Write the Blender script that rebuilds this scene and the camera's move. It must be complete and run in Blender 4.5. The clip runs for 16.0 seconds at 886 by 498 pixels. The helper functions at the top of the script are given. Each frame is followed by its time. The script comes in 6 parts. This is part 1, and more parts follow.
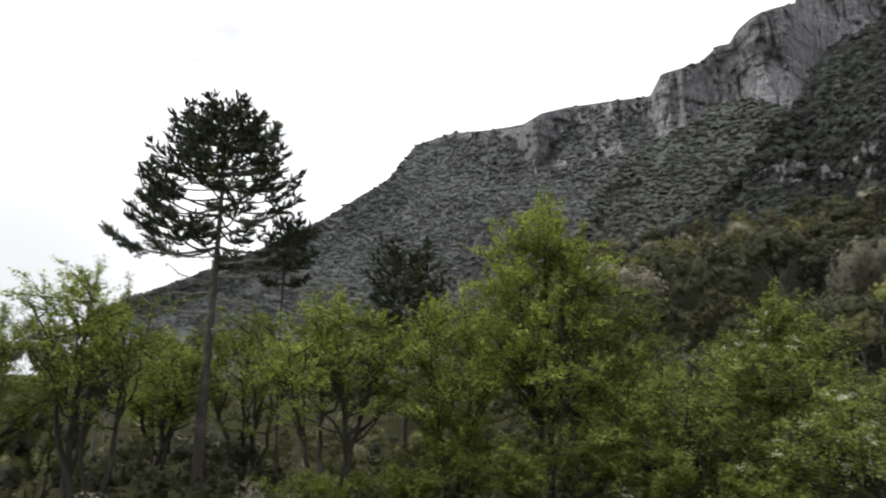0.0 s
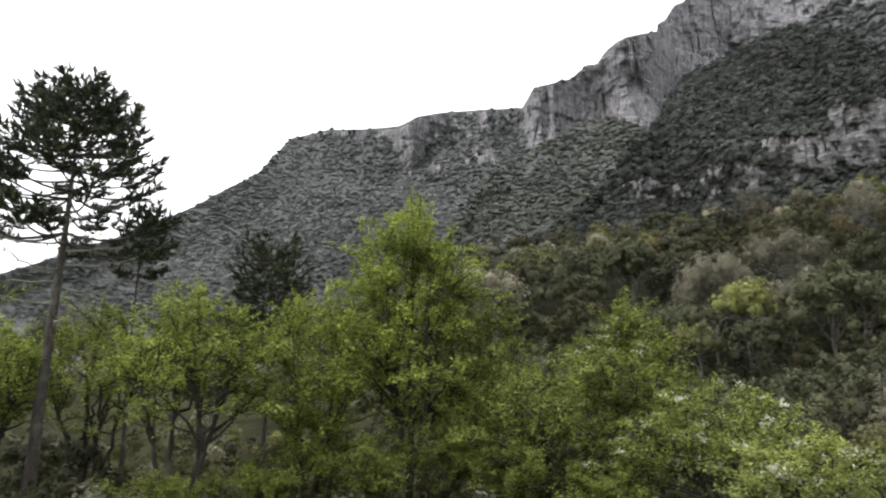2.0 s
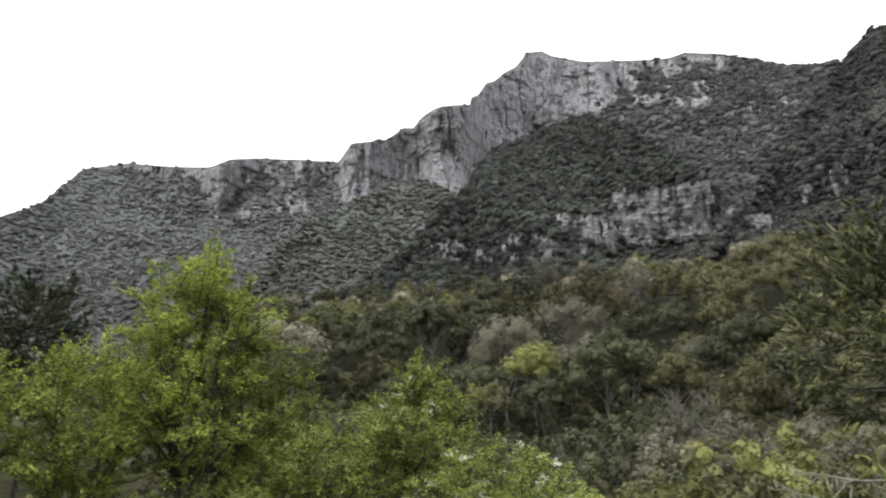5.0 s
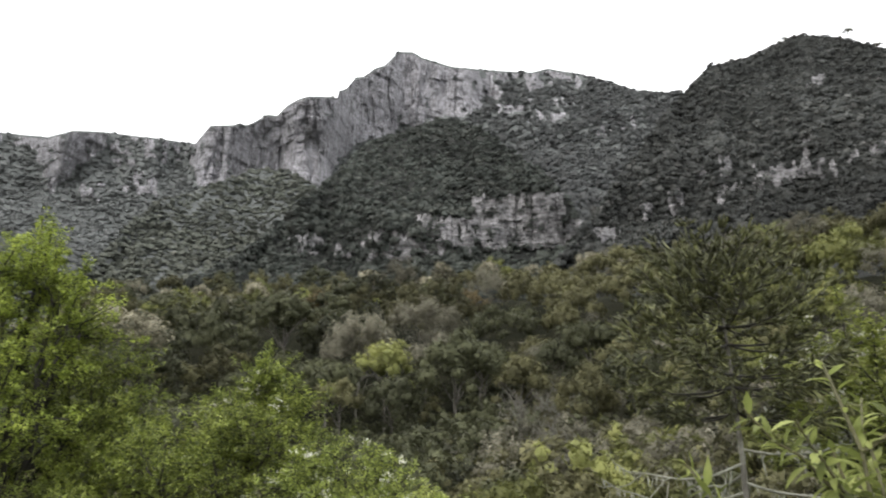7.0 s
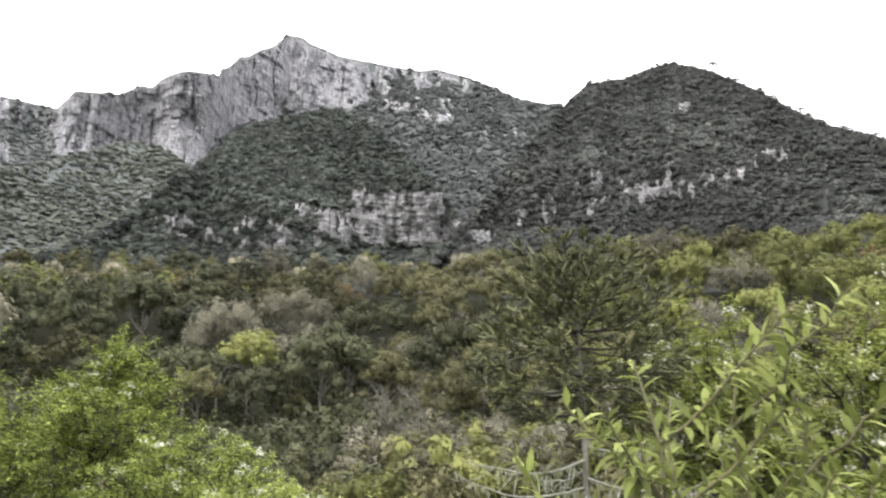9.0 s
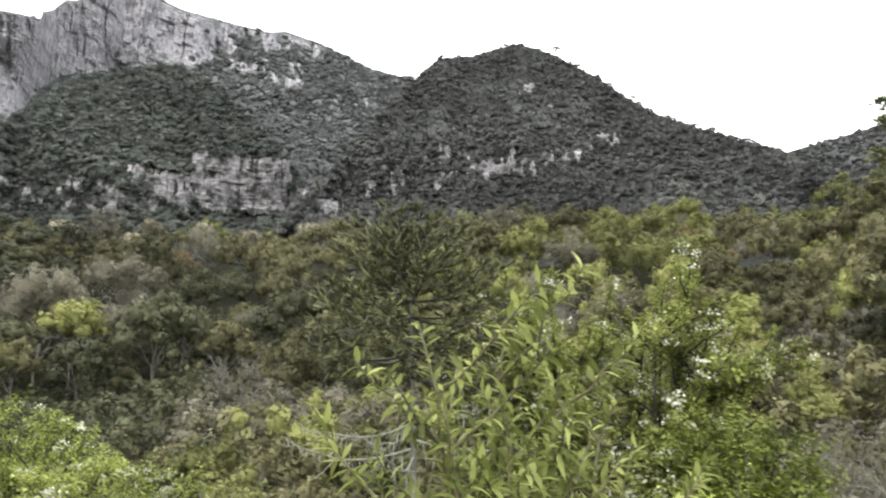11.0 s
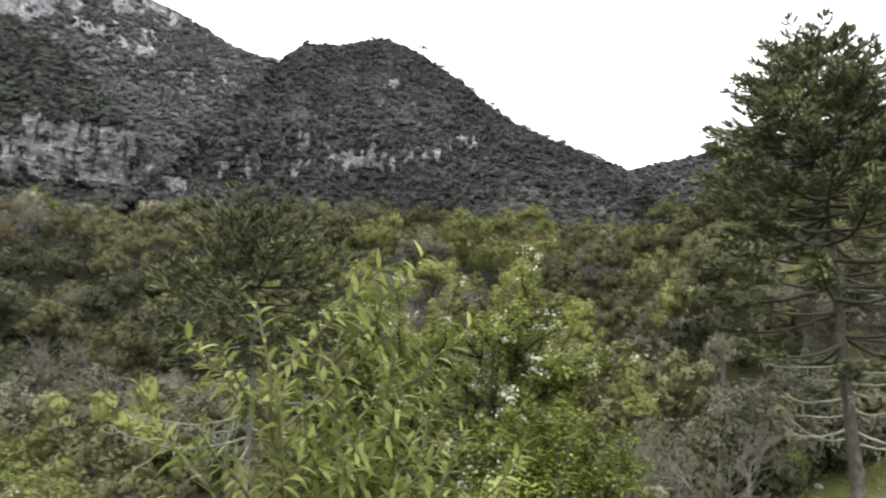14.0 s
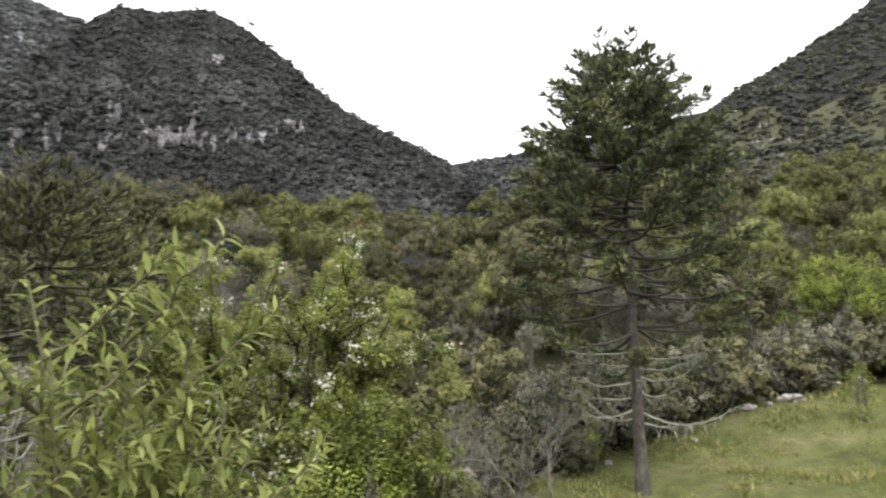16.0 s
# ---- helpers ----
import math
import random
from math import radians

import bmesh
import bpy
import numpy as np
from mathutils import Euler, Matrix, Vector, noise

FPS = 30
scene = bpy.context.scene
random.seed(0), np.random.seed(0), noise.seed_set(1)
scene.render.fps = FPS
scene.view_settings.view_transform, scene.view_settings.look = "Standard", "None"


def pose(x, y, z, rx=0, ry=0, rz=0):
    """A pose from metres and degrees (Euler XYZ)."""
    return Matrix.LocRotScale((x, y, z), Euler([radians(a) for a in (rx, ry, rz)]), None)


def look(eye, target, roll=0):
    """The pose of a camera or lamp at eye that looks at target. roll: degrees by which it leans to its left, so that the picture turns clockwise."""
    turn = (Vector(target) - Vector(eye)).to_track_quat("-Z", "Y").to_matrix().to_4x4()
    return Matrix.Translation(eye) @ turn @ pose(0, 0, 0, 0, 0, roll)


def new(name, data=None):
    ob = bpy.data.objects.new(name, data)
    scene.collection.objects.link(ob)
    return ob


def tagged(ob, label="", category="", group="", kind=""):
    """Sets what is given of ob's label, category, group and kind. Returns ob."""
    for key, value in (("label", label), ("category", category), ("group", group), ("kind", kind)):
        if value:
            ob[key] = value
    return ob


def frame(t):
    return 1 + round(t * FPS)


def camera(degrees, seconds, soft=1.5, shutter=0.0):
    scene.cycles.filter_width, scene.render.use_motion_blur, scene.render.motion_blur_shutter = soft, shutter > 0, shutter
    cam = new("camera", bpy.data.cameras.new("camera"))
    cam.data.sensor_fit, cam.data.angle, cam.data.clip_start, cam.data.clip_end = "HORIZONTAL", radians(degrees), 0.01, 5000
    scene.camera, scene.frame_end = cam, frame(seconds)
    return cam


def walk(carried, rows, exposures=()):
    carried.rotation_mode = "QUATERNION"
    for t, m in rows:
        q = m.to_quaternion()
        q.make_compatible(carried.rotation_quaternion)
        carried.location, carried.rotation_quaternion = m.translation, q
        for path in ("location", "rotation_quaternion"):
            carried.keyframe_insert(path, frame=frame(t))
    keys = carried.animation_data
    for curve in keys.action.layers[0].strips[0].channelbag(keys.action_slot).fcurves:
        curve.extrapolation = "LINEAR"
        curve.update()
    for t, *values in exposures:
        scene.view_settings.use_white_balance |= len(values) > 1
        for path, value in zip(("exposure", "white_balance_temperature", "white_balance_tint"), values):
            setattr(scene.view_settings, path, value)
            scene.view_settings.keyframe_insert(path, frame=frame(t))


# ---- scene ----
cam = camera(63.05, 16.0, soft=2.1, shutter=0.5)
PATH = [
    (0.0, pose(0.00, 0.00, 0.00, 102.50, 0.25, -0.00)),
    (0.5, pose(0.04, 0.01, -0.01, 101.85, 0.13, -3.23)),
    (1.0, pose(0.08, -0.01, -0.01, 101.90, 0.27, -5.54)),
    (1.5, pose(0.08, -0.02, -0.01, 101.91, -0.03, -7.78)),
    (2.0, pose(0.10, -0.06, -0.04, 102.50, 0.02, -10.48)),
    (2.5, pose(0.12, -0.08, -0.03, 103.09, 0.41, -12.89)),
    (3.0, pose(0.18, -0.13, -0.02, 104.65, 0.34, -15.31)),
    (3.5, pose(0.20, -0.16, -0.02, 104.80, 0.42, -17.44)),
    (4.0, pose(0.28, -0.16, -0.00, 105.78, 0.53, -20.02)),
    (6.5, pose(0.39, -0.13, 0.03, 106.59, -0.41, -34.94)),
    (7.0, pose(0.39, -0.14, 0.04, 106.51, 0.01, -37.68)),
    (7.5, pose(0.37, -0.16, 0.02, 106.46, 0.94, -40.66)),
    (8.0, pose(0.37, -0.17, 0.02, 107.09, 0.07, -43.37)),
    (8.5, pose(0.39, -0.22, 0.02, 107.12, -0.81, -45.30)),
    (9.0, pose(0.41, -0.29, -0.00, 106.23, -0.94, -48.08)),
    (9.5, pose(0.42, -0.37, 0.00, 105.86, -0.13, -51.12)),
    (12.0, pose(0.18, -0.77, -0.13, 104.15, 0.27, -65.14)),
    (12.5, pose(0.20, -0.76, -0.12, 104.70, 0.16, -67.31)),
    (13.0, pose(0.22, -0.75, -0.13, 103.69, 0.45, -69.02)),
    (13.5, pose(0.22, -0.74, -0.13, 103.68, 0.13, -69.50)),
    (14.0, pose(0.24, -0.74, -0.14, 103.40, -0.17, -72.17)),
    (14.5, pose(0.26, -0.76, -0.15, 102.62, 0.06, -75.70)),
    (15.0, pose(0.29, -0.77, -0.15, 101.84, 0.23, -79.85)),
    (15.5, pose(0.31, -0.78, -0.15, 102.00, -0.89, -83.27)),
    (16.0, pose(0.32, -0.80, -0.15, 102.39, 1.05, -86.07)),
]
walk(cam, PATH, [(0.0, 0.06), (0.6, 0.14), (1.5, 0.42), (3.5, 0.57), (7.0, 0.66), (7.7, 0.72), (8.3, 1.22), (9.0, 1.32), (9.7, 1.42), (12.0, 1.02), (13.5, 0.93), (14.5, 0.86), (16.0, 0.9)])

# ---- place ----
# ---- sky and sun: a bright closed cloud cover ----
SUN_EL, SUN_AZ = 46.0, 262.0          # degrees; bearing clockwise from +y
world = bpy.data.worlds.new("overcast")
scene.world = world
world.use_nodes = True
wn, wl = world.node_tree.nodes, world.node_tree.links
wn.clear()
w_out = wn.new("ShaderNodeOutputWorld")
w_bg = wn.new("ShaderNodeBackground")
w_sky = wn.new("ShaderNodeTexSky")
w_sky.sky_type = "NISHITA"
w_sky.sun_disc = False
w_sky.sun_elevation, w_sky.sun_rotation = radians(SUN_EL), radians(SUN_AZ)
w_sky.altitude, w_sky.air_density, w_sky.dust_density = 900, 1.0, 2.0
w_tc = wn.new("ShaderNodeTexCoord")
w_map = wn.new("ShaderNodeMapping")
w_map.inputs["Scale"].default_value = (1.6, 1.6, 5.0)
w_map.inputs["Location"].default_value = (0.35, 0.2, 0.1)
w_noise = wn.new("ShaderNodeTexNoise")
w_noise.inputs["Scale"].default_value = 1.5
w_noise.inputs["Detail"].default_value = 5
w_noise.inputs["Roughness"].default_value = 0.5
w_ramp = wn.new("ShaderNodeValToRGB")     # cloud brightness: grey bellies to white
w_ramp.color_ramp.elements[0].position, w_ramp.color_ramp.elements[0].color = 0.26, (7.6, 7.7, 8.0, 1)
w_ramp.color_ramp.elements[1].position, w_ramp.color_ramp.elements[1].color = 0.40, (14.6, 14.7, 14.9, 1)
w_mix = wn.new("ShaderNodeMix")
w_mix.data_type = "RGBA"
w_mix.inputs["Factor"].default_value = 0.94
wl.new(w_tc.outputs["Generated"], w_map.inputs["Vector"])
wl.new(w_map.outputs["Vector"], w_noise.inputs["Vector"])
wl.new(w_noise.outputs["Fac"], w_ramp.inputs["Fac"])
wl.new(w_sky.outputs["Color"], w_mix.inputs["A"])
wl.new(w_ramp.outputs["Color"], w_mix.inputs["B"])
# a greyer bank of cloud low in the north-north-west
w_dot = wn.new("ShaderNodeVectorMath")
w_dot.operation = "DOT_PRODUCT"
w_dot.inputs[1].default_value = (-0.53, 0.84, 0.10)
w_fac = wn.new("ShaderNodeMapRange")
w_fac.interpolation_type = "SMOOTHSTEP"
w_fac.inputs["From Min"].default_value, w_fac.inputs["From Max"].default_value = 0.955, 0.998
w_fac.inputs["To Max"].default_value = 0.85
w_bank = wn.new("ShaderNodeMix")
w_bank.data_type = "RGBA"
w_bank.inputs["B"].default_value = (7.9, 8.0, 8.3, 1)
wl.new(w_tc.outputs["Generated"], w_dot.inputs[0])
wl.new(w_dot.outputs["Value"], w_fac.inputs["Value"])
wl.new(w_fac.outputs["Result"], w_bank.inputs["Factor"])
wl.new(w_mix.outputs["Result"], w_bank.inputs["A"])
wl.new(w_bank.outputs["Result"], w_bg.inputs["Color"])
w_bg.inputs["Strength"].default_value = 0.10
wl.new(w_bg.outputs["Background"], w_out.inputs["Surface"])

sun_data = bpy.data.lights.new("sun", "SUN")
sun_data.energy, sun_data.angle, sun_data.color = 1.5, radians(30), (1.0, 0.96, 0.9)
sun = new("sun", sun_data)
_s = Vector((math.sin(radians(SUN_AZ)) * math.cos(radians(SUN_EL)), math.cos(radians(SUN_AZ)) * math.cos(radians(SUN_EL)), math.sin(radians(SUN_EL))))
sun.matrix_world = look(_s * 200, (0, 0, 0))

# ---- materials ----
def mat_base(name):
    m = bpy.data.materials.new(name)
    m.use_nodes = True
    m.node_tree.nodes.clear()
    return m, m.node_tree.nodes, m.node_tree.links


def noise_node(n, l, vec, scale, detail=4.0, rough=0.55):
    t = n.new("ShaderNodeTexNoise")
    t.inputs["Scale"].default_value, t.inputs["Detail"].default_value, t.inputs["Roughness"].default_value = scale, detail, rough
    l.new(vec, t.inputs["Vector"])
    return t.outputs["Fac"]


def ramp_node(n, l, fac, stops):
    r = n.new("ShaderNodeValToRGB")
    while len(r.color_ramp.elements) < len(stops):
        r.color_ramp.elements.new(0.5)
    for e, (p, c) in zip(r.color_ramp.elements, stops):
        e.position, e.color = p, (*c, 1)
    l.new(fac, r.inputs["Fac"])
    return r.outputs["Color"]


def mix_node(n, l, fac, a, b, blend="MIX"):
    m = n.new("ShaderNodeMix")
    m.data_type, m.blend_type = "RGBA", blend
    for sock, v in ((m.inputs["Factor"], fac), (m.inputs["A"], a), (m.inputs["B"], b)):
        if isinstance(v, (int, float)):
            sock.default_value = v
        elif isinstance(v, tuple):
            sock.default_value = (*v, 1)
        else:
            l.new(v, sock)
    return m.outputs["Result"]


def value_node(n, l, colour, fac, lo, hi):
    """Scales the brightness of colour by lo to hi as fac goes from 0 to 1."""
    mr = n.new("ShaderNodeMapRange")
    mr.inputs["To Min"].default_value, mr.inputs["To Max"].default_value = lo, hi
    l.new(fac, mr.inputs["Value"])
    hs = n.new("ShaderNodeHueSaturation")
    l.new(mr.outputs["Result"], hs.inputs["Value"])
    l.new(colour, hs.inputs["Color"])
    return hs.outputs["Color"]


def leaf_mat(name, stops, trans=0.3, rough=0.5, island=(0.82, 1.2), ob_var=(0.8, 1.2), patch=0.8, spec=0.35, grain=(0.55, 1.45), mixed=0.45, holes=0.0, gap=0.47):
    """Foliage: hue varies leaf by leaf, in patches and plant by plant; part of the light passes through."""
    m, n, l = mat_base(name)
    geo = n.new("ShaderNodeNewGeometry")
    info = n.new("ShaderNodeObjectInfo")
    fac = noise_node(n, l, geo.outputs["Position"], patch, 3)
    add = n.new("ShaderNodeMath")
    add.operation = "MULTIPLY_ADD"
    l.new(geo.outputs["Random Per Island"], add.inputs[0])
    add.inputs[1].default_value = mixed
    mr = n.new("ShaderNodeMapRange")
    mr.inputs["From Min"].default_value, mr.inputs["From Max"].default_value = 0.3, 0.7
    mr.inputs["To Max"].default_value = 0.55
    l.new(fac, mr.inputs["Value"])
    l.new(mr.outputs["Result"], add.inputs[2])
    col = ramp_node(n, l, add.outputs[0], stops)
    col = value_node(n, l, col, geo.outputs["Random Per Island"], *island)
    col = value_node(n, l, col, info.outputs["Random"], *ob_var)
    tone = n.new("ShaderNodeAttribute")          # plant by plant where many plants share a mesh; 0 elsewhere
    tone.attribute_name = "tone"
    half = n.new("ShaderNodeMath")
    half.operation = "MULTIPLY_ADD"
    l.new(tone.outputs["Fac"], half.inputs[0])
    half.inputs[1].default_value, half.inputs[2].default_value = 0.5, 0.5
    col = value_node(n, l, col, half.outputs[0], 0.55, 1.45)
    spots = noise_node(n, l, geo.outputs["Position"], 4.0, 4, 0.7)
    col = value_node(n, l, col, spots, *grain)
    p = n.new("ShaderNodeBsdfPrincipled")
    p.inputs["Roughness"].default_value = rough
    p.inputs["Specular IOR Level"].default_value = spec
    l.new(col, p.inputs["Base Color"])
    tr = n.new("ShaderNodeBsdfTranslucent")
    l.new(col, tr.inputs["Color"])
    mx = n.new("ShaderNodeMixShader")
    mx.inputs["Fac"].default_value = trans
    l.new(p.outputs["BSDF"], mx.inputs[1])
    l.new(tr.outputs["BSDF"], mx.inputs[2])
    out = n.new("ShaderNodeOutputMaterial")
    l.new(leafy_gaps(n, l, geo.outputs["Position"], mx.outputs["Shader"], holes, gap) if holes else mx.outputs["Shader"], out.inputs["Surface"])
    return m


def leafy_gaps(n, l, pos, shader, scale, gap):
    """Breaks a spray up into small leaves with open air between them."""
    nz = noise_node(n, l, pos, scale, 2, 0.6)
    gt = n.new("ShaderNodeMath")
    gt.operation = "GREATER_THAN"
    l.new(nz, gt.inputs[0])
    gt.inputs[1].default_value = gap
    air = n.new("ShaderNodeBsdfTransparent")
    mx = n.new("ShaderNodeMixShader")
    l.new(gt.outputs[0], mx.inputs["Fac"])
    l.new(air.outputs["BSDF"], mx.inputs[1])
    l.new(shader, mx.inputs[2])
    return mx.outputs["Shader"]


def canopy_mat(name, stops, scale=0.5, bump=0.5, gaps=1.0, vary=1.0, air=0.45):
    """Far tree crowns: hue by crown, leaf-mass grain and relief, slow change along the slope."""
    m, n, l = mat_base(name)
    geo = n.new("ShaderNodeNewGeometry")
    pos = geo.outputs["Position"]
    crown = noise_node(n, l, pos, scale * 0.35, 2, 0.6)
    part_of = n.new("ShaderNodeMix")
    part_of.inputs["Factor"].default_value = 0.22
    l.new(crown, part_of.inputs["A"])
    l.new(geo.outputs["Random Per Island"], part_of.inputs["B"])
    col = ramp_node(n, l, part_of.outputs["Result"], stops)
    big = noise_node(n, l, pos, 0.014, 3)
    col = value_node(n, l, col, big, 1 - 1.1 * vary, 1 + 1.1 * vary)
    stand = noise_node(n, l, pos, 0.06, 3)
    col = value_node(n, l, col, stand, 1 - 0.9 * vary, 1 + 0.9 * vary)
    fine = noise_node(n, l, pos, scale, 4, 0.7)
    col = value_node(n, l, col, fine, 0.7, 1.3)
    b = n.new("ShaderNodeBump")
    b.inputs["Strength"].default_value, b.inputs["Distance"].default_value = 1.0, bump
    l.new(fine, b.inputs["Height"])
    p = n.new("ShaderNodeBsdfPrincipled")
    p.inputs["Roughness"].default_value = 0.75
    p.inputs["Specular IOR Level"].default_value = 0.2
    l.new(col, p.inputs["Base Color"])
    l.new(b.outputs["Normal"], p.inputs["Normal"])
    tr = n.new("ShaderNodeBsdfTranslucent")
    l.new(col, tr.inputs["Color"])
    mx = n.new("ShaderNodeMixShader")
    mx.inputs["Fac"].default_value = 0.3
    l.new(p.outputs["BSDF"], mx.inputs[1])
    l.new(tr.outputs["BSDF"], mx.inputs[2])
    out = n.new("ShaderNodeOutputMaterial")
    l.new(leafy_gaps(n, l, pos, mx.outputs["Shader"], gaps, air), out.inputs["Surface"])
    return m


def rock_mat(name, stops, sx=0.05, sz=0.012, strata=0.0, relief=6.0):
    """Weathered cliff: water streaks down the face, cracks, ledge lines, lichen."""
    m, n, l = mat_base(name)
    geo = n.new("ShaderNodeNewGeometry")
    mp = n.new("ShaderNodeMapping")
    mp.inputs["Scale"].default_value = (sx, sx, sz)
    l.new(geo.outputs["Position"], mp.inputs["Vector"])
    streak = noise_node(n, l, mp.outputs["Vector"], 1.0, 6, 0.65)
    mp2 = n.new("ShaderNodeMapping")
    mp2.inputs["Scale"].default_value = (sx * 0.6, sx * 0.6, sx * 5)
    l.new(geo.outputs["Position"], mp2.inputs["Vector"])
    bed = noise_node(n, l, mp2.outputs["Vector"], 1.0, 5, 0.7)
    both = n.new("ShaderNodeMix")
    both.inputs["Factor"].default_value = 0.25 + 0.5 * strata
    l.new(streak, both.inputs["A"])
    l.new(bed, both.inputs["B"])
    col = ramp_node(n, l, both.outputs["Result"], stops)
    col = value_node(n, l, col, bed, 0.5 - 0.9 * strata, 1.5 + 0.9 * strata)
    mid = noise_node(n, l, geo.outputs["Position"], sx * 2.5, 8, 0.72)
    col = value_node(n, l, col, mid, 0.45, 1.55)
    mpv = n.new("ShaderNodeMapping")             # narrow water stains
    mpv.inputs["Scale"].default_value = (sx * 3, sx * 3, sx * 0.25)
    l.new(geo.outputs["Position"], mpv.inputs["Vector"])
    stain = noise_node(n, l, mpv.outputs["Vector"], 1.0, 8, 0.78)
    col = value_node(n, l, col, stain, 0.3 + 0.4 * strata, 1.7 - 0.4 * strata)
    fine = noise_node(n, l, geo.outputs["Position"], 0.35, 6, 0.7)
    col = value_node(n, l, col, fine, 0.6, 1.4)
    for scl, wide, depth in (((sx * 0.5, sx * 0.5, sx * (3.5 + 3 * strata)), 0.024 + 0.016 * strata, 0.40 + 0.45 * strata), ((sx * 2.2, sx * 2.2, sx * 0.18), 0.036 - 0.016 * strata, 0.85 - 0.5 * strata)):
        mpc = n.new("ShaderNodeMapping")         # bedding lines, then upright cracks
        mpc.inputs["Scale"].default_value = scl
        l.new(geo.outputs["Position"], mpc.inputs["Vector"])
        nz = noise_node(n, l, mpc.outputs["Vector"], 1.0, 4, 0.7)
        off = n.new("ShaderNodeMath")
        off.operation = "SUBTRACT"
        l.new(nz, off.inputs[0])
        off.inputs[1].default_value = 0.5
        ab = n.new("ShaderNodeMath")
        ab.operation = "ABSOLUTE"
        l.new(off.outputs[0], ab.inputs[0])
        cr = n.new("ShaderNodeMapRange")
        cr.inputs["From Max"].default_value = wide
        cr.inputs["To Min"].default_value, cr.inputs["To Max"].default_value = depth, 0.0
        l.new(ab.outputs[0], cr.inputs["Value"])
        col = mix_node(n, l, cr.outputs["Result"], col, (0.030, 0.029, 0.030))
    lich = noise_node(n, l, geo.outputs["Position"], sx * 2.2, 5, 0.65)
    lr = n.new("ShaderNodeMapRange")
    lr.inputs["From Min"].default_value, lr.inputs["From Max"].default_value = 0.56, 0.70
    lr.inputs["To Max"].default_value = 0.5
    l.new(lich, lr.inputs["Value"])
    col = mix_node(n, l, lr.outputs["Result"], col, (0.055, 0.065, 0.045))
    b = n.new("ShaderNodeBump")
    b.inputs["Strength"].default_value, b.inputs["Distance"].default_value = 1.0, relief
    h = n.new("ShaderNodeMath")
    h.operation = "ADD"
    l.new(bed, h.inputs[0])
    l.new(mid, h.inputs[1])
    l.new(h.outputs[0], b.inputs["Height"])
    p = n.new("ShaderNodeBsdfPrincipled")
    p.inputs["Roughness"].default_value = 0.85
    l.new(col, p.inputs["Base Color"])
    l.new(b.outputs["Normal"], p.inputs["Normal"])
    out = n.new("ShaderNodeOutputMaterial")
    l.new(p.outputs["BSDF"], out.inputs["Surface"])
    return m


def soil_mat(name, stops, scale, bump=0.3, fine_scale=12.0):
    m, n, l = mat_base(name)
    geo = n.new("ShaderNodeNewGeometry")
    big = noise_node(n, l, geo.outputs["Position"], scale, 4)
    col = ramp_node(n, l, big, stops)
    fine = noise_node(n, l, geo.outputs["Position"], fine_scale, 5, 0.7)
    col = value_node(n, l, col, fine, 0.55, 1.45)
    tuft = noise_node(n, l, geo.outputs["Position"], scale * 5, 4, 0.65)
    col = value_node(n, l, col, tuft, 0.3, 1.7)
    b = n.new("ShaderNodeBump")
    b.inputs["Strength"].default_value, b.inputs["Distance"].default_value = 0.8, bump
    l.new(fine, b.inputs["Height"])
    p = n.new("ShaderNodeBsdfPrincipled")
    p.inputs["Roughness"].default_value = 0.9
    p.inputs["Specular IOR Level"].default_value = 0.02
    l.new(col, p.inputs["Base Color"])
    l.new(b.outputs["Normal"], p.inputs["Normal"])
    out = n.new("ShaderNodeOutputMaterial")
    l.new(p.outputs["BSDF"], out.inputs["Surface"])
    return m


def bark_mat(name, dark, light, lichen=(0.35, 0.36, 0.3), amount=0.6):
    m, n, l = mat_base(name)
    geo = n.new("ShaderNodeNewGeometry")
    mp = n.new("ShaderNodeMapping")
    mp.inputs["Scale"].default_value = (14, 14, 4)
    l.new(geo.outputs["Position"], mp.inputs["Vector"])
    ridge = noise_node(n, l, mp.outputs["Vector"], 1.0, 5, 0.65)
    col = ramp_node(n, l, ridge, [(0.3, dark), (0.7, light)])
    pat = noise_node(n, l, geo.outputs["Position"], 2.2, 4, 0.6)
    mr = n.new("ShaderNodeMapRange")
    mr.inputs["From Min"].default_value, mr.inputs["From Max"].default_value, mr.inputs["To Max"].default_value = 0.5, 0.65, amount
    l.new(pat, mr.inputs["Value"])
    col = mix_node(n, l, mr.outputs["Result"], col, lichen)
    b = n.new("ShaderNodeBump")
    b.inputs["Strength"].default_value, b.inputs["Distance"].default_value = 0.8, 0.03
    l.new(ridge, b.inputs["Height"])
    p = n.new("ShaderNodeBsdfPrincipled")
    p.inputs["Roughness"].default_value = 0.9
    l.new(col, p.inputs["Base Color"])
    l.new(b.outputs["Normal"], p.inputs["Normal"])
    out = n.new("ShaderNodeOutputMaterial")
    l.new(p.outputs["BSDF"], out.inputs["Surface"])
    return m


# blue raised in this leaf colour to stand in for mountain haze
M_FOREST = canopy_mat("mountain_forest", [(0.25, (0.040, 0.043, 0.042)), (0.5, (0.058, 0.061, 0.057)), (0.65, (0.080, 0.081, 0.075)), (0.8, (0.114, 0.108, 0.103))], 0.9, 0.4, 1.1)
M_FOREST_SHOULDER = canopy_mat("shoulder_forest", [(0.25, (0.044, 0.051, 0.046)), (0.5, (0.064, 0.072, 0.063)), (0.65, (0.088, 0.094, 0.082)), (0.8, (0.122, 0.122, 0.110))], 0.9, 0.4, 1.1)
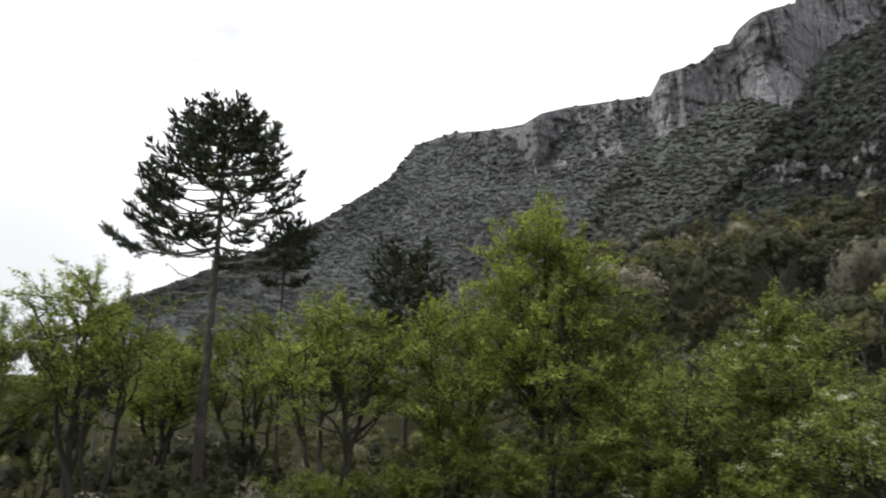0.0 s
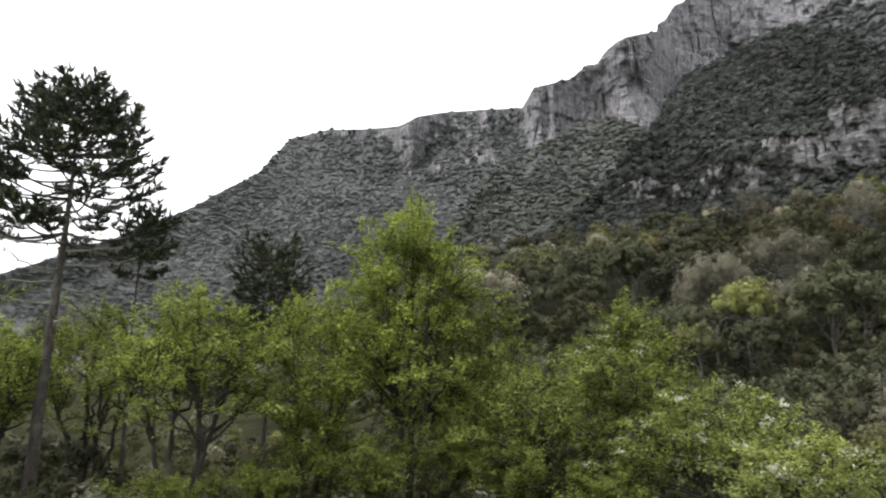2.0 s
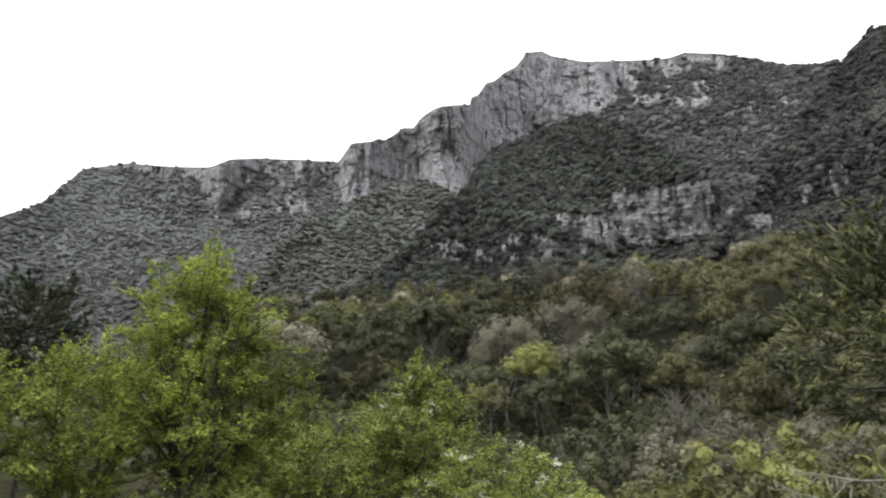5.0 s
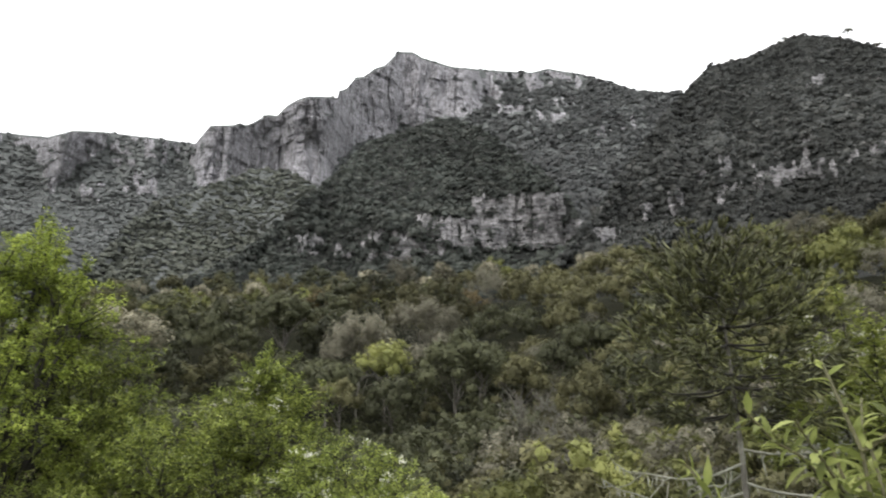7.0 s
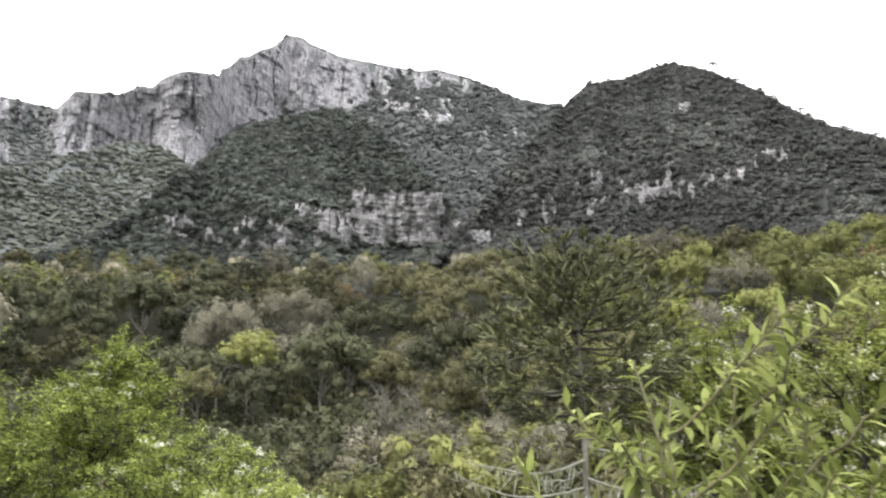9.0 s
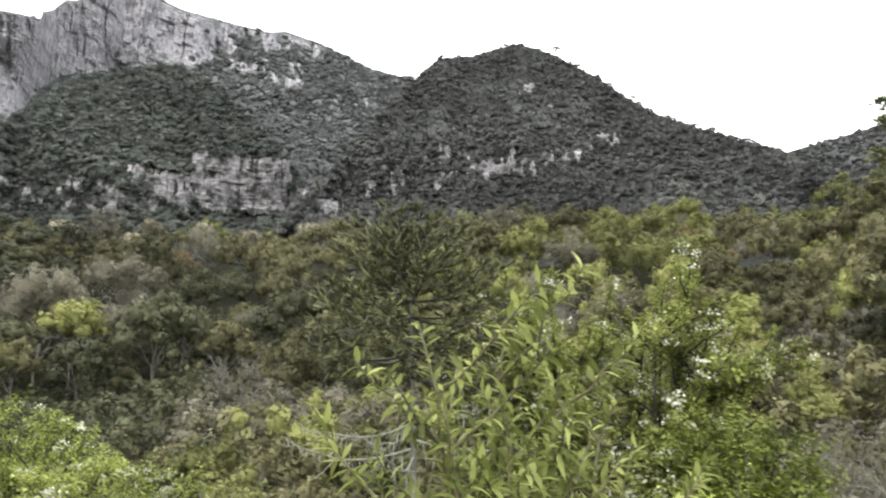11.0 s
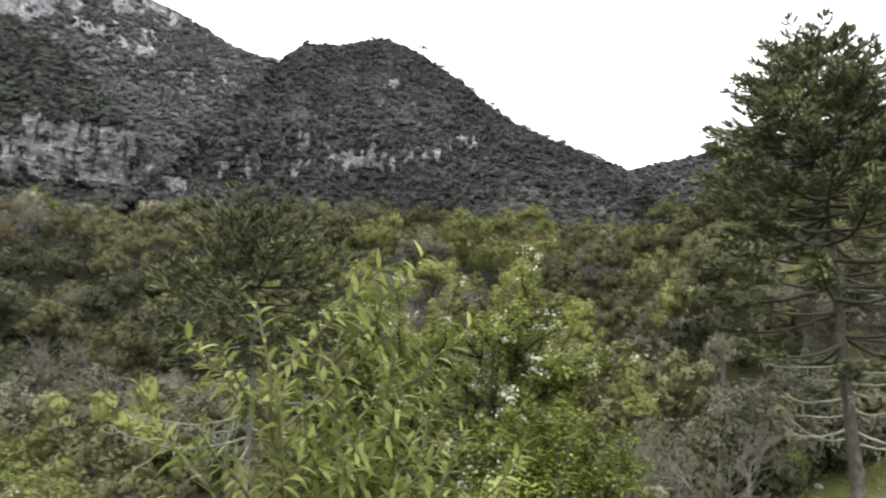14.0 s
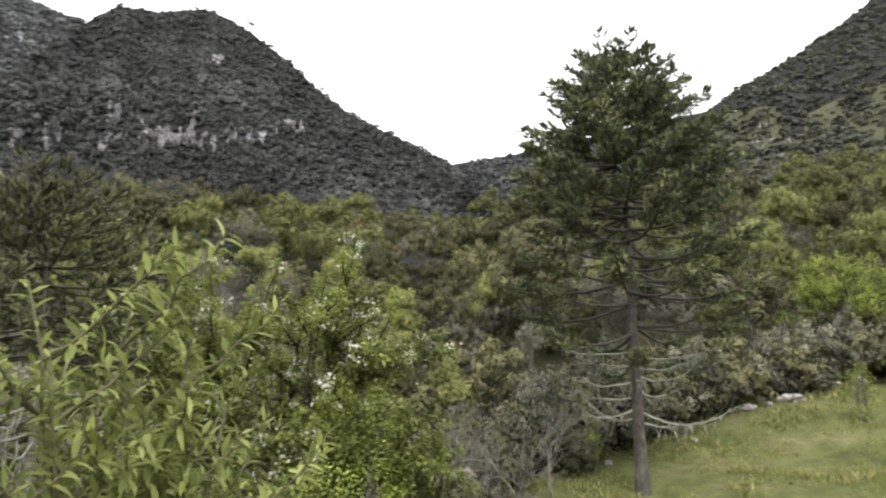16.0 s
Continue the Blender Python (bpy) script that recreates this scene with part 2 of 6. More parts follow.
# lighter and bluer than the nearer forest: some haze put into the colour
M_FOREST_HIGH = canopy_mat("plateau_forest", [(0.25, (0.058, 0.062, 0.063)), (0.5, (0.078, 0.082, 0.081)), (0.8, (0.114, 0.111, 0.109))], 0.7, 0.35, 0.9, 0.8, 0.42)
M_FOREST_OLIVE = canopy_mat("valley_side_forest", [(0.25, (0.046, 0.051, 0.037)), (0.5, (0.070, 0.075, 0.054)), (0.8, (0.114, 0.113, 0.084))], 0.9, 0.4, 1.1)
# haze over the far escarpment painted into the leaf colour, pale and bluish
M_FOREST_HAZED = canopy_mat("hazed_escarpment_forest", [(0.25, (0.104, 0.111, 0.110)), (0.5, (0.130, 0.137, 0.134)), (0.8, (0.162, 0.162, 0.158))], 0.5, 0.25, 0.7, 0.8, 0.34)
# leaf colour lightened for haze, less than on the far escarpment
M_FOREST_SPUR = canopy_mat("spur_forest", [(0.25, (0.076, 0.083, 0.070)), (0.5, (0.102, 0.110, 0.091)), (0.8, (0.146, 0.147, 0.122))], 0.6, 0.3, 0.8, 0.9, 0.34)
# floor colour kept near black, as the shade in gaps between crowns
M_UNDER_SHADE = soil_mat("shaded_forest_floor", [(0.3, (0.020, 0.021, 0.020)), (0.7, (0.034, 0.035, 0.032))], 0.05, 0.4, 1.2)
# floor coloured like shaded crowns seen through haze
M_UNDER_HAZED = soil_mat("hazed_forest_floor", [(0.3, (0.084, 0.090, 0.088)), (0.7, (0.116, 0.122, 0.118))], 0.05, 0.4, 0.8)
# rock grey with its blue raised slightly for haze
M_ROCK = rock_mat("basalt_cliff", [(0.25, (0.176, 0.172, 0.186)), (0.42, (0.258, 0.251, 0.270)), (0.58, (0.332, 0.323, 0.342)), (0.8, (0.385, 0.374, 0.392))], 0.05, 0.016)
M_ROCK_PALE = rock_mat("pale_banded_cliff", [(0.25, (0.108, 0.105, 0.111)), (0.42, (0.230, 0.224, 0.231)), (0.6, (0.350, 0.337, 0.344)), (0.8, (0.430, 0.412, 0.418))], 0.07, 0.045, 0.55)
M_GRASS = soil_mat("pasture_grass", [(0.3, (0.068, 0.078, 0.030)), (0.5, (0.104, 0.114, 0.044)), (0.68, (0.142, 0.132, 0.064)), (0.85, (0.172, 0.136, 0.090))], 0.35, 0.12, 6.0)
M_SCRUB = soil_mat("scrub_grass", [(0.3, (0.052, 0.056, 0.036)), (0.6, (0.078, 0.080, 0.048)), (0.8, (0.102, 0.097, 0.062))], 0.12, 0.3, 1.5)
# litter darkened in colour for the shade inside the hillside forest
M_SHADED_LITTER = soil_mat("shaded_litter", [(0.3, (0.010, 0.011, 0.007)), (0.6, (0.018, 0.018, 0.011)), (0.8, (0.028, 0.026, 0.017))], 0.3, 0.2, 5.0)
M_GROUND = soil_mat("valley_floor", [(0.3, (0.030, 0.032, 0.017)), (0.6, (0.055, 0.054, 0.028)), (0.8, (0.080, 0.068, 0.042))], 0.3, 0.2, 5.0)
M_BARK_DARK = bark_mat("dark_bark", (0.016, 0.014, 0.011), (0.042, 0.038, 0.030), (0.085, 0.083, 0.060), 0.35)
M_BARK_PINE = bark_mat("pine_bark", (0.022, 0.018, 0.015), (0.075, 0.064, 0.054), (0.14, 0.135, 0.11), 0.5)
M_BARK_MID = bark_mat("grey_brown_bark", (0.045, 0.040, 0.032), (0.11, 0.10, 0.085), (0.18, 0.18, 0.15), 0.5)
M_BARK_PALE = bark_mat("lichen_bark", (0.075, 0.068, 0.055), (0.17, 0.16, 0.135), (0.25, 0.25, 0.205), 0.8)
M_LICHEN = bark_mat("hanging_lichen", (0.15, 0.15, 0.12), (0.27, 0.275, 0.22), (0.33, 0.335, 0.27), 0.7)
# needles of the northern pines, colour darkened to a backlit silhouette
M_NEEDLE_BACKLIT = leaf_mat("backlit_pine_needles", [(0.0, (0.012, 0.017, 0.010)), (0.5, (0.026, 0.036, 0.016)), (1.0, (0.062, 0.074, 0.029))], 0.06, 0.5, (0.6, 1.4), (0.9, 1.1), 0.5)
# lighter, lit copy of the needle colour for the pasture pine
M_NEEDLE_LIT = leaf_mat("lit_pine_needles", [(0.0, (0.030, 0.037, 0.019)), (0.5, (0.084, 0.098, 0.042)), (1.0, (0.235, 0.250, 0.112))], 0.08, 0.5, (0.6, 1.4), (0.9, 1.1), 0.5)
M_NEEDLE_OLIVE = leaf_mat("olive_pine_needles", [(0.0, (0.034, 0.037, 0.017)), (0.5, (0.072, 0.076, 0.031)), (1.0, (0.150, 0.155, 0.062))], 0.1, 0.5, (0.6, 1.4), (0.9, 1.1), 0.5)
M_LEAF_SPRING = leaf_mat("spring_green_leaves", [(0.0, (0.108, 0.138, 0.030)), (0.5, (0.210, 0.255, 0.054)), (1.0, (0.370, 0.420, 0.100))], 0.42, 0.42, (0.55, 1.5))
M_LEAF_MID = leaf_mat("mid_green_leaves", [(0.0, (0.116, 0.148, 0.031)), (0.5, (0.238, 0.290, 0.057)), (1.0, (0.395, 0.452, 0.096))], 0.4, 0.42, (0.55, 1.5))
M_LEAF_LIME = leaf_mat("lime_green_leaves", [(0.0, (0.118, 0.140, 0.033)), (0.5, (0.222, 0.256, 0.064)), (1.0, (0.355, 0.388, 0.114))], 0.42, 0.4, (0.7, 1.3))
M_LEAF_FRESH = leaf_mat("bright_green_leaves", [(0.0, (0.098, 0.126, 0.022)), (0.5, (0.165, 0.204, 0.036)), (1.0, (0.236, 0.270, 0.056))], 0.42, 0.42)
M_LEAF_LANCE = leaf_mat("lance_leaves", [(0.0, (0.125, 0.152, 0.045)), (0.5, (0.230, 0.268, 0.075)), (1.0, (0.370, 0.400, 0.150))], 0.5, 0.55, (0.6, 1.35), spec=0.15, patch=6.0, mixed=0.6)
M_BLOSSOM = leaf_mat("white_blossom", [(0.0, (0.52, 0.52, 0.43)), (1.0, (0.70, 0.69, 0.60))], 0.3, 0.6, (0.8, 1.1))
M_CR_OLIVE = leaf_mat("olive_foliage", [(0.0, (0.078, 0.076, 0.039)), (0.5, (0.128, 0.123, 0.060)), (1.0, (0.190, 0.177, 0.090))], 0.25, 0.6, (0.85, 1.15), (0.6, 1.4), 0.35, grain=(0.7, 1.3), mixed=0.15, holes=6.0, spec=0.15)
M_CR_GREY = leaf_mat("grey_brown_foliage", [(0.0, (0.114, 0.109, 0.082)), (0.5, (0.164, 0.155, 0.116)), (1.0, (0.228, 0.211, 0.162))], 0.28, 0.7, (0.85, 1.15), (0.7, 1.35), 0.35, grain=(0.7, 1.3), mixed=0.15, holes=7.0, gap=0.53, spec=0.15)
M_CR_GREEN = leaf_mat("fresh_green_foliage", [(0.0, (0.115, 0.127, 0.045)), (0.5, (0.186, 0.194, 0.066)), (1.0, (0.272, 0.261, 0.102))], 0.3, 0.55, (0.85, 1.15), (0.65, 1.4), 0.35, grain=(0.7, 1.3), mixed=0.15, holes=6.0, spec=0.15)
M_CR_DARK = leaf_mat("dark_green_foliage", [(0.0, (0.040, 0.043, 0.023)), (0.5, (0.068, 0.072, 0.038)), (1.0, (0.110, 0.109, 0.058))], 0.2, 0.55, (0.85, 1.15), (0.7, 1.3), 0.35, grain=(0.7, 1.3), mixed=0.15, holes=6.0, spec=0.15)
M_CR_PALE = leaf_mat("cream_flowering_foliage", [(0.0, (0.105, 0.102, 0.064)), (0.5, (0.215, 0.200, 0.140)), (1.0, (0.375, 0.350, 0.262))], 0.25, 0.7, (0.7, 1.3), (0.75, 1.25), 0.5, holes=6.5, gap=0.51)
M_CR_RUST = leaf_mat("ochre_foliage", [(0.0, (0.111, 0.087, 0.045)), (0.5, (0.166, 0.131, 0.068)), (1.0, (0.230, 0.178, 0.094))], 0.25, 0.6, (0.85, 1.15), (0.8, 1.2), 0.35, grain=(0.7, 1.3), mixed=0.15, holes=6.0, spec=0.15)
M_STONE = rock_mat("pasture_stone", [(0.3, (0.303, 0.272, 0.262)), (0.6, (0.484, 0.443, 0.433)), (0.8, (0.585, 0.544, 0.524))], 1.5, 0.8, 0.0, 0.06)

# ---- building blocks ----
def unit_hash(ix, iy, iz):
    h = (ix * 374761393 + iy * 668265263 + iz * 2147483647 + 1013904223) & 0xFFFFFFFF
    h = ((h ^ (h >> 13)) * 1274126177) & 0xFFFFFFFF
    return ((h ^ (h >> 16)) & 0xFFFF) / 65535.0


def vnoise(x, y, z=0.0):
    """Smooth value noise, 0 to 1, on arrays."""
    x, y, z = np.broadcast_arrays(np.asarray(x, float), np.asarray(y, float), np.asarray(z, float))
    ix, iy, iz = (np.floor(a).astype(np.int64) for a in (x, y, z))
    fx, fy, fz = x - ix, y - iy, z - iz
    fx, fy, fz = (a * a * (3 - 2 * a) for a in (fx, fy, fz))
    tot = 0
    for dx in (0, 1):
        for dy in (0, 1):
            for dz in (0, 1):
                tot = tot + unit_hash(ix + dx, iy + dy, iz + dz) * (fx if dx else 1 - fx) * (fy if dy else 1 - fy) * (fz if dz else 1 - fz)
    return tot


def fbm(x, y, z=0.0, octaves=4):
    tot, amp, norm = 0, 1.0, 0.0
    for o in range(octaves):
        tot = tot + amp * vnoise(np.asarray(x) * 2 ** o + 17.3 * o, np.asarray(y) * 2 ** o + 5.1 * o, np.asarray(z) * 2 ** o)
        norm += amp
        amp *= 0.5
    return tot / norm


def np_mesh(name, verts, faces, mats, index=None, smooth=True, normals=None):
    """A mesh from arrays; faces is (n, 3) or (n, 4)."""
    verts, faces = np.asarray(verts, np.float32), np.asarray(faces, np.int32)
    me = bpy.data.meshes.new(name)
    k = faces.shape[1]
    me.vertices.add(len(verts))
    me.vertices.foreach_set("co", verts.ravel())
    me.loops.add(faces.size)
    me.loops.foreach_set("vertex_index", faces.ravel())
    me.polygons.add(len(faces))
    me.polygons.foreach_set("loop_start", np.arange(len(faces), dtype=np.int32) * k)
    for mt in mats:
        me.materials.append(mt)
    if index is not None:
        me.polygons.foreach_set("material_index", np.asarray(index, np.int32))
    me.update(calc_edges=True)
    me.polygons.foreach_set("use_smooth", np.full(len(faces), bool(smooth)))
    if normals is not None:
        me.normals_split_custom_set_from_vertices(np.asarray(normals, np.float32))
    else:
        me.validate()
    return me


def bear(b, r):
    """Plan position at a bearing (degrees clockwise from +y) and a distance."""
    return r * math.sin(radians(b)), r * math.cos(radians(b))


def step(a, b, x):
    t = np.clip((np.asarray(x, float) - a) / (b - a), 0, 1)
    return t * t * (3 - 2 * t)


def land_z(x, y):
    """Height of the ground: a hollow below the viewpoint, a forested rise ahead, a pasture slope on the south-east."""
    x, y = np.asarray(x, float), np.asarray(y, float)
    r = np.hypot(x, y)
    az = np.degrees(np.arctan2(x, y))
    base = np.interp(r, [0, 2.5, 6, 14, 26, 34, 60], [-1.7, -1.9, -2.6, -3.7, -4.2, -4.2, -4.2])
    rr = [30, 46, 80, 120, 160, 220, 300, 420, 900, 4200]
    near = np.interp(r, rr, [0, 4.0, 15.0, 29.0, 39.0, 51.0, 66.0, 96.0, 130.0, 150.0])
    late = np.interp(r, rr, [0, 0.8, 6.5, 23.0, 37.0, 51.0, 66.0, 96.0, 130.0, 150.0])
    k = step(42, 64, az)
    rise = near * k + late * (1 - k)
    share = np.interp(az, [-180, -40, -10, 4, 14, 22, 31, 40, 60, 80, 92, 104, 135, 180], [0.05, 0.22, 0.22, 0.38, 0.82, 0.92, 0.98, 1.02, 1.02, 0.98, 0.74, 0.66, 0.7, 0.0])
    z = base + rise * share
    past = np.maximum(-3.0 + 0.22 * (x - 23.6) - 0.075 * (y + 4.6), -4.0)
    past = np.minimum(past, 4.0)
    w = step(87, 95, az) * (1 - step(128, 150, az)) * step(9, 17, r)
    z = z * (1 - w) + (past + rise * share * step(40, 70, r)) * w
    return z + (fbm(x * 0.22, y * 0.22) - 0.5) * 0.7 * step(4, 12, r) + (fbm(x * 0.03, y * 0.03) - 0.5) * 5 * step(40, 90, r)


def land_at(x, y):
    return float(land_z(x, y))


def make_ground():
    azs = np.concatenate([np.arange(-180, 84, 1.5), np.arange(84, 122, 0.4), np.arange(122, 180, 1.5)])
    rs = np.concatenate([[0.0], np.geomspace(1.0, 18, 40), np.arange(18.5, 44, 0.5), np.arange(44.3, 50, 0.5), np.geomspace(51, 4300, 80)])
    A, Rr = np.meshgrid(np.radians(azs), rs)
    X, Y = Rr * np.sin(A), Rr * np.cos(A)
    Z = land_z(X, Y)
    n, m = Z.shape
    i, j = np.meshgrid(np.arange(n - 1), np.arange(m), indexing="ij")
    j2 = (j + 1) % m
    f = np.stack([i * m + j, (i + 1) * m + j, (i + 1) * m + j2, i * m + j2], -1).reshape(-1, 4)
    cx = X[:-1].ravel() + 0.01
    cy = Y[:-1].ravel()
    az, r = np.degrees(np.arctan2(cx, cy)), np.hypot(cx, cy)
    grass = (az > 92 + 5 * fbm(cx * 0.2, cy * 0.2)) & (az < 160) & (r > 10) & (r < pasture_edge(az) + 1.2 * (fbm(cx * 0.9, cy * 0.9, 5.0, 3) - 0.5))
    # third material: ground painted dark where the forest's interior shade lies
    me = np_mesh("ground", np.stack([X, Y, Z], -1).reshape(-1, 3), f, [M_GROUND, M_GRASS, M_SHADED_LITTER], np.where(grass, 1, np.where((r > 36 + 8 * fbm(cx * 0.1, cy * 0.1)) & (az > 8) & (az < 88), 2, 0)))
    return tagged(new("ground", me), "valley floor of dark soil with a grazed pasture slope", "ground", kind="structure")


def pasture_edge(az):
    return np.interp(az, [91, 94.8, 98.8, 103.4, 106.2, 108.9, 111.6, 119, 135], [24.5, 26.2, 29.0, 30.8, 32.5, 34.6, 36.2, 40, 44])


# ---- mountains: sheets from a skyline down to a foot, upright where bare rock shows ----
def smooth_az(a, win):
    """Evens rows out along the bearing."""
    ker = np.hanning(win + 2)[1:-1]
    ker = ker / ker.sum()
    return np.stack([np.convolve(np.pad(row, (win, win), "edge"), ker, "same")[win:-win] for row in a])


def outcrops(az, el, patches, seed):
    """0 to 1 over a slope: broken rock faces in patches of bearing from, to, elevation from, to and bareness."""
    field = 0 * az
    for a0, a1, e0, e1, k in patches:
        edge = np.minimum(np.minimum(az - a0, a1 - az) / 0.5, np.minimum(el - e0, e1 - el) / 0.35)
        field = np.maximum(field, k * np.clip(0.45 + 0.55 * edge, 0, 1))
    n = 0.65 * fbm(az * 4.2, el * 1.2, seed, 4) + 0.35 * fbm(az * 1.2, el * 3.4, seed + 5, 4)
    return np.clip((field + 3.2 * (n - 0.5) - 0.5) * 6 + 0.5, 0, 1) * (field > 0.02)


def block_noise(u, v):
    """A value for each cell of an uneven masonry of blocks."""
    row = np.floor(v)
    return unit_hash(np.floor(u + 0.37 * row).astype(np.int64), row.astype(np.int64), 0)


def mountain(name, crest, foot_r, relief, label, rock, n_az, n_row, patches=(), rim=None, pitch=41, gully=120, block=(9, 14), rib=4.0, back=0.35, seed=0.0, meadow=None, under=None):
    """crest rows: bearing, distance, height. rim(bearing, elevation, skyline) and patches tell where rock is bare."""
    c = np.array(crest, float)
    az = np.linspace(c[0, 0], c[-1, 0], n_az)
    ec = np.interp(az, c[:, 0], np.degrees(np.arctan2(c[:, 2], c[:, 1])))
    fr = np.interp(az, [a for a, _ in foot_r], [r for _, r in foot_r])
    fz = land_z(fr * np.sin(np.radians(az)), fr * np.cos(np.radians(az))) - 8
    ef = np.minimum(np.degrees(np.arctan2(fz, fr)), ec - 0.5)
    q = np.linspace(1, 0, n_row)[:, None]                       # 1 at the crest, 0 at the foot
    EL = ef + (ec - ef) * q
    AZ = az + 0 * EL
    mask = outcrops(AZ, EL, patches, seed + 33)
    if rim:
        mask = np.maximum(mask, rim(AZ, EL, ec))
    per = (az[-1] - az[0]) / n_az
    broad = np.clip(smooth_az(mask, max(3, int(1.2 / per))) * 1.3, 0, 1)
    te, sec = np.tan(np.radians(EL)), 1 / np.cos(np.radians(EL)) ** 2
    soft_run = sec / (np.tan(np.radians(np.maximum(pitch, EL + 10))) - te)
    rock_run = sec / (math.tan(radians(83)) - te)
    run = soft_run * (1 - broad) + rock_run * broad
    de = np.radians((ec - ef) / (n_row - 1))
    up = np.cumsum(run[::-1] * de, 0)[::-1]
    R = fr * np.exp(smooth_az(up, max(3, int(2.2 / per))))
    Z = R * te
    arc = np.radians(AZ) * R.mean()
    soft = np.clip((1 - q) * 5, 0, 1) * np.clip(q * 6, 0, 1)
    warp = (fbm(arc / 300, Z / 300, seed + 2, 2) - 0.5) * 1.5
    gul = 1 - np.abs(fbm(arc / gully + Z / (2.2 * gully) + warp, Z / (2.5 * gully), seed, 2) * 2 - 1) * 2.4
    fold = 1 - np.abs(fbm(arc / (gully * 0.36) - Z / gully, Z / gully, seed + 3, 2) * 2 - 1) * 2.4
    R = R + (relief * gul + relief * 0.22 * fold) * soft * (1 - 0.2 * broad)
    faces = (block_noise(arc / block[0] + 0.8 * warp, Z / block[1]) - 0.5) + 0.6 * (block_noise(arc / (block[0] * 0.42), Z / (block[1] * 0.3)) - 0.5) + 1.2 * (fbm(arc / 30, Z / 90, seed + 7, 3) - 0.5)
    R = R + faces * rib * mask + (block_noise(arc / 60, Z / (block[1] * 1.2)) - 0.5) * rib * 0.4 * mask
    cleft = np.abs(fbm(arc / (block[0] * 1.3) + warp, Z / (block[1] * 6), seed + 9, 3) - 0.5)
    R = R + rib * 0.9 * (1 - step(0.0, 0.03, cleft)) * mask
    Z = R * te
    # the back of the crest
    nb = 4
    backs = np.arange(nb, 0, -1)[:, None] / nb
    Rb = R[0] * (1 + backs * back)
    Zb = Z[0] - backs ** 1.5 * (Z[0] - fz) * 0.55 + 0 * Rb
    R, Z = np.vstack([Rb, R]), np.vstack([Zb, Z])
    mask = np.vstack([0 * Rb, mask])
    grassy = np.vstack([0 * Rb, meadow(AZ, EL) * (mask[nb:] < 0.5)]) if meadow else 0 * R
    A = np.radians(az) + 0 * R
    X, Y = R * np.sin(A), R * np.cos(A)
    n, m = R.shape
    i, j = np.meshgrid(np.arange(n - 1), np.arange(m - 1), indexing="ij")
    f = np.stack([i * m + j, i * m + j + 1, (i + 1) * m + j + 1, (i + 1) * m + j], -1).reshape(-1, 4)
    fm = 0.25 * (mask[:-1, :-1] + mask[1:, :-1] + mask[:-1, 1:] + mask[1:, 1:])
    me = np_mesh(name, np.stack([X, Y, Z], -1).reshape(-1, 3), f, [under or M_UNDER_SHADE, rock, M_SCRUB], np.where(fm.ravel() > 0.5, 1, np.where(grassy[:-1, :-1].ravel() > 0.5, 2, 0)))
    me.polygons.foreach_set("use_smooth", fm.ravel() <= 0.5)
    ob = tagged(new(name, me), label, "mountain", kind="structure")
    return ob, (X, Y, Z, mask, grassy, nb)


def crown_templates(sides, count, rng):
    """Rounded, uneven tree crowns: lumpy domes, one unit in radius."""
    th = np.array([0.5, 1.15, 1.85])
    ph = np.arange(sides) * 6.2832 / sides
    out = []
    for k in range(count):
        d = [np.array([[0, 0, 1.0]])]
        for q, t in enumerate(th):
            p = ph + 0.5 * (q % 2) * 6.2832 / sides + rng.normal(size=sides) * 0.15
            tt = t + rng.normal(size=sides) * 0.12
            d.append(np.stack([np.sin(tt) * np.cos(p), np.sin(tt) * np.sin(p), np.cos(tt)], -1))
        d = np.concatenate(d)
        out.append(d * (0.62 + 0.7 * rng.random((len(d), 1))) * np.array([1, 1, 0.8]))
    f = [[0, 1 + j, 1 + (j + 1) % sides] for j in range(sides)]
    for q in range(2):
        for j in range(sides):
            a, b = 1 + q * sides + j, 1 + q * sides + (j + 1) % sides
            f += [[a, a + sides, b], [b, a + sides, b + sides]]
    return out, np.array(f)


def skyline(crest):
    """The elevation of a mountain's crest by bearing."""
    c = np.array(crest, float)
    return lambda az: np.interp(az, c[:, 0], np.degrees(np.arctan2(c[:, 2], c[:, 1])), -9, -9)


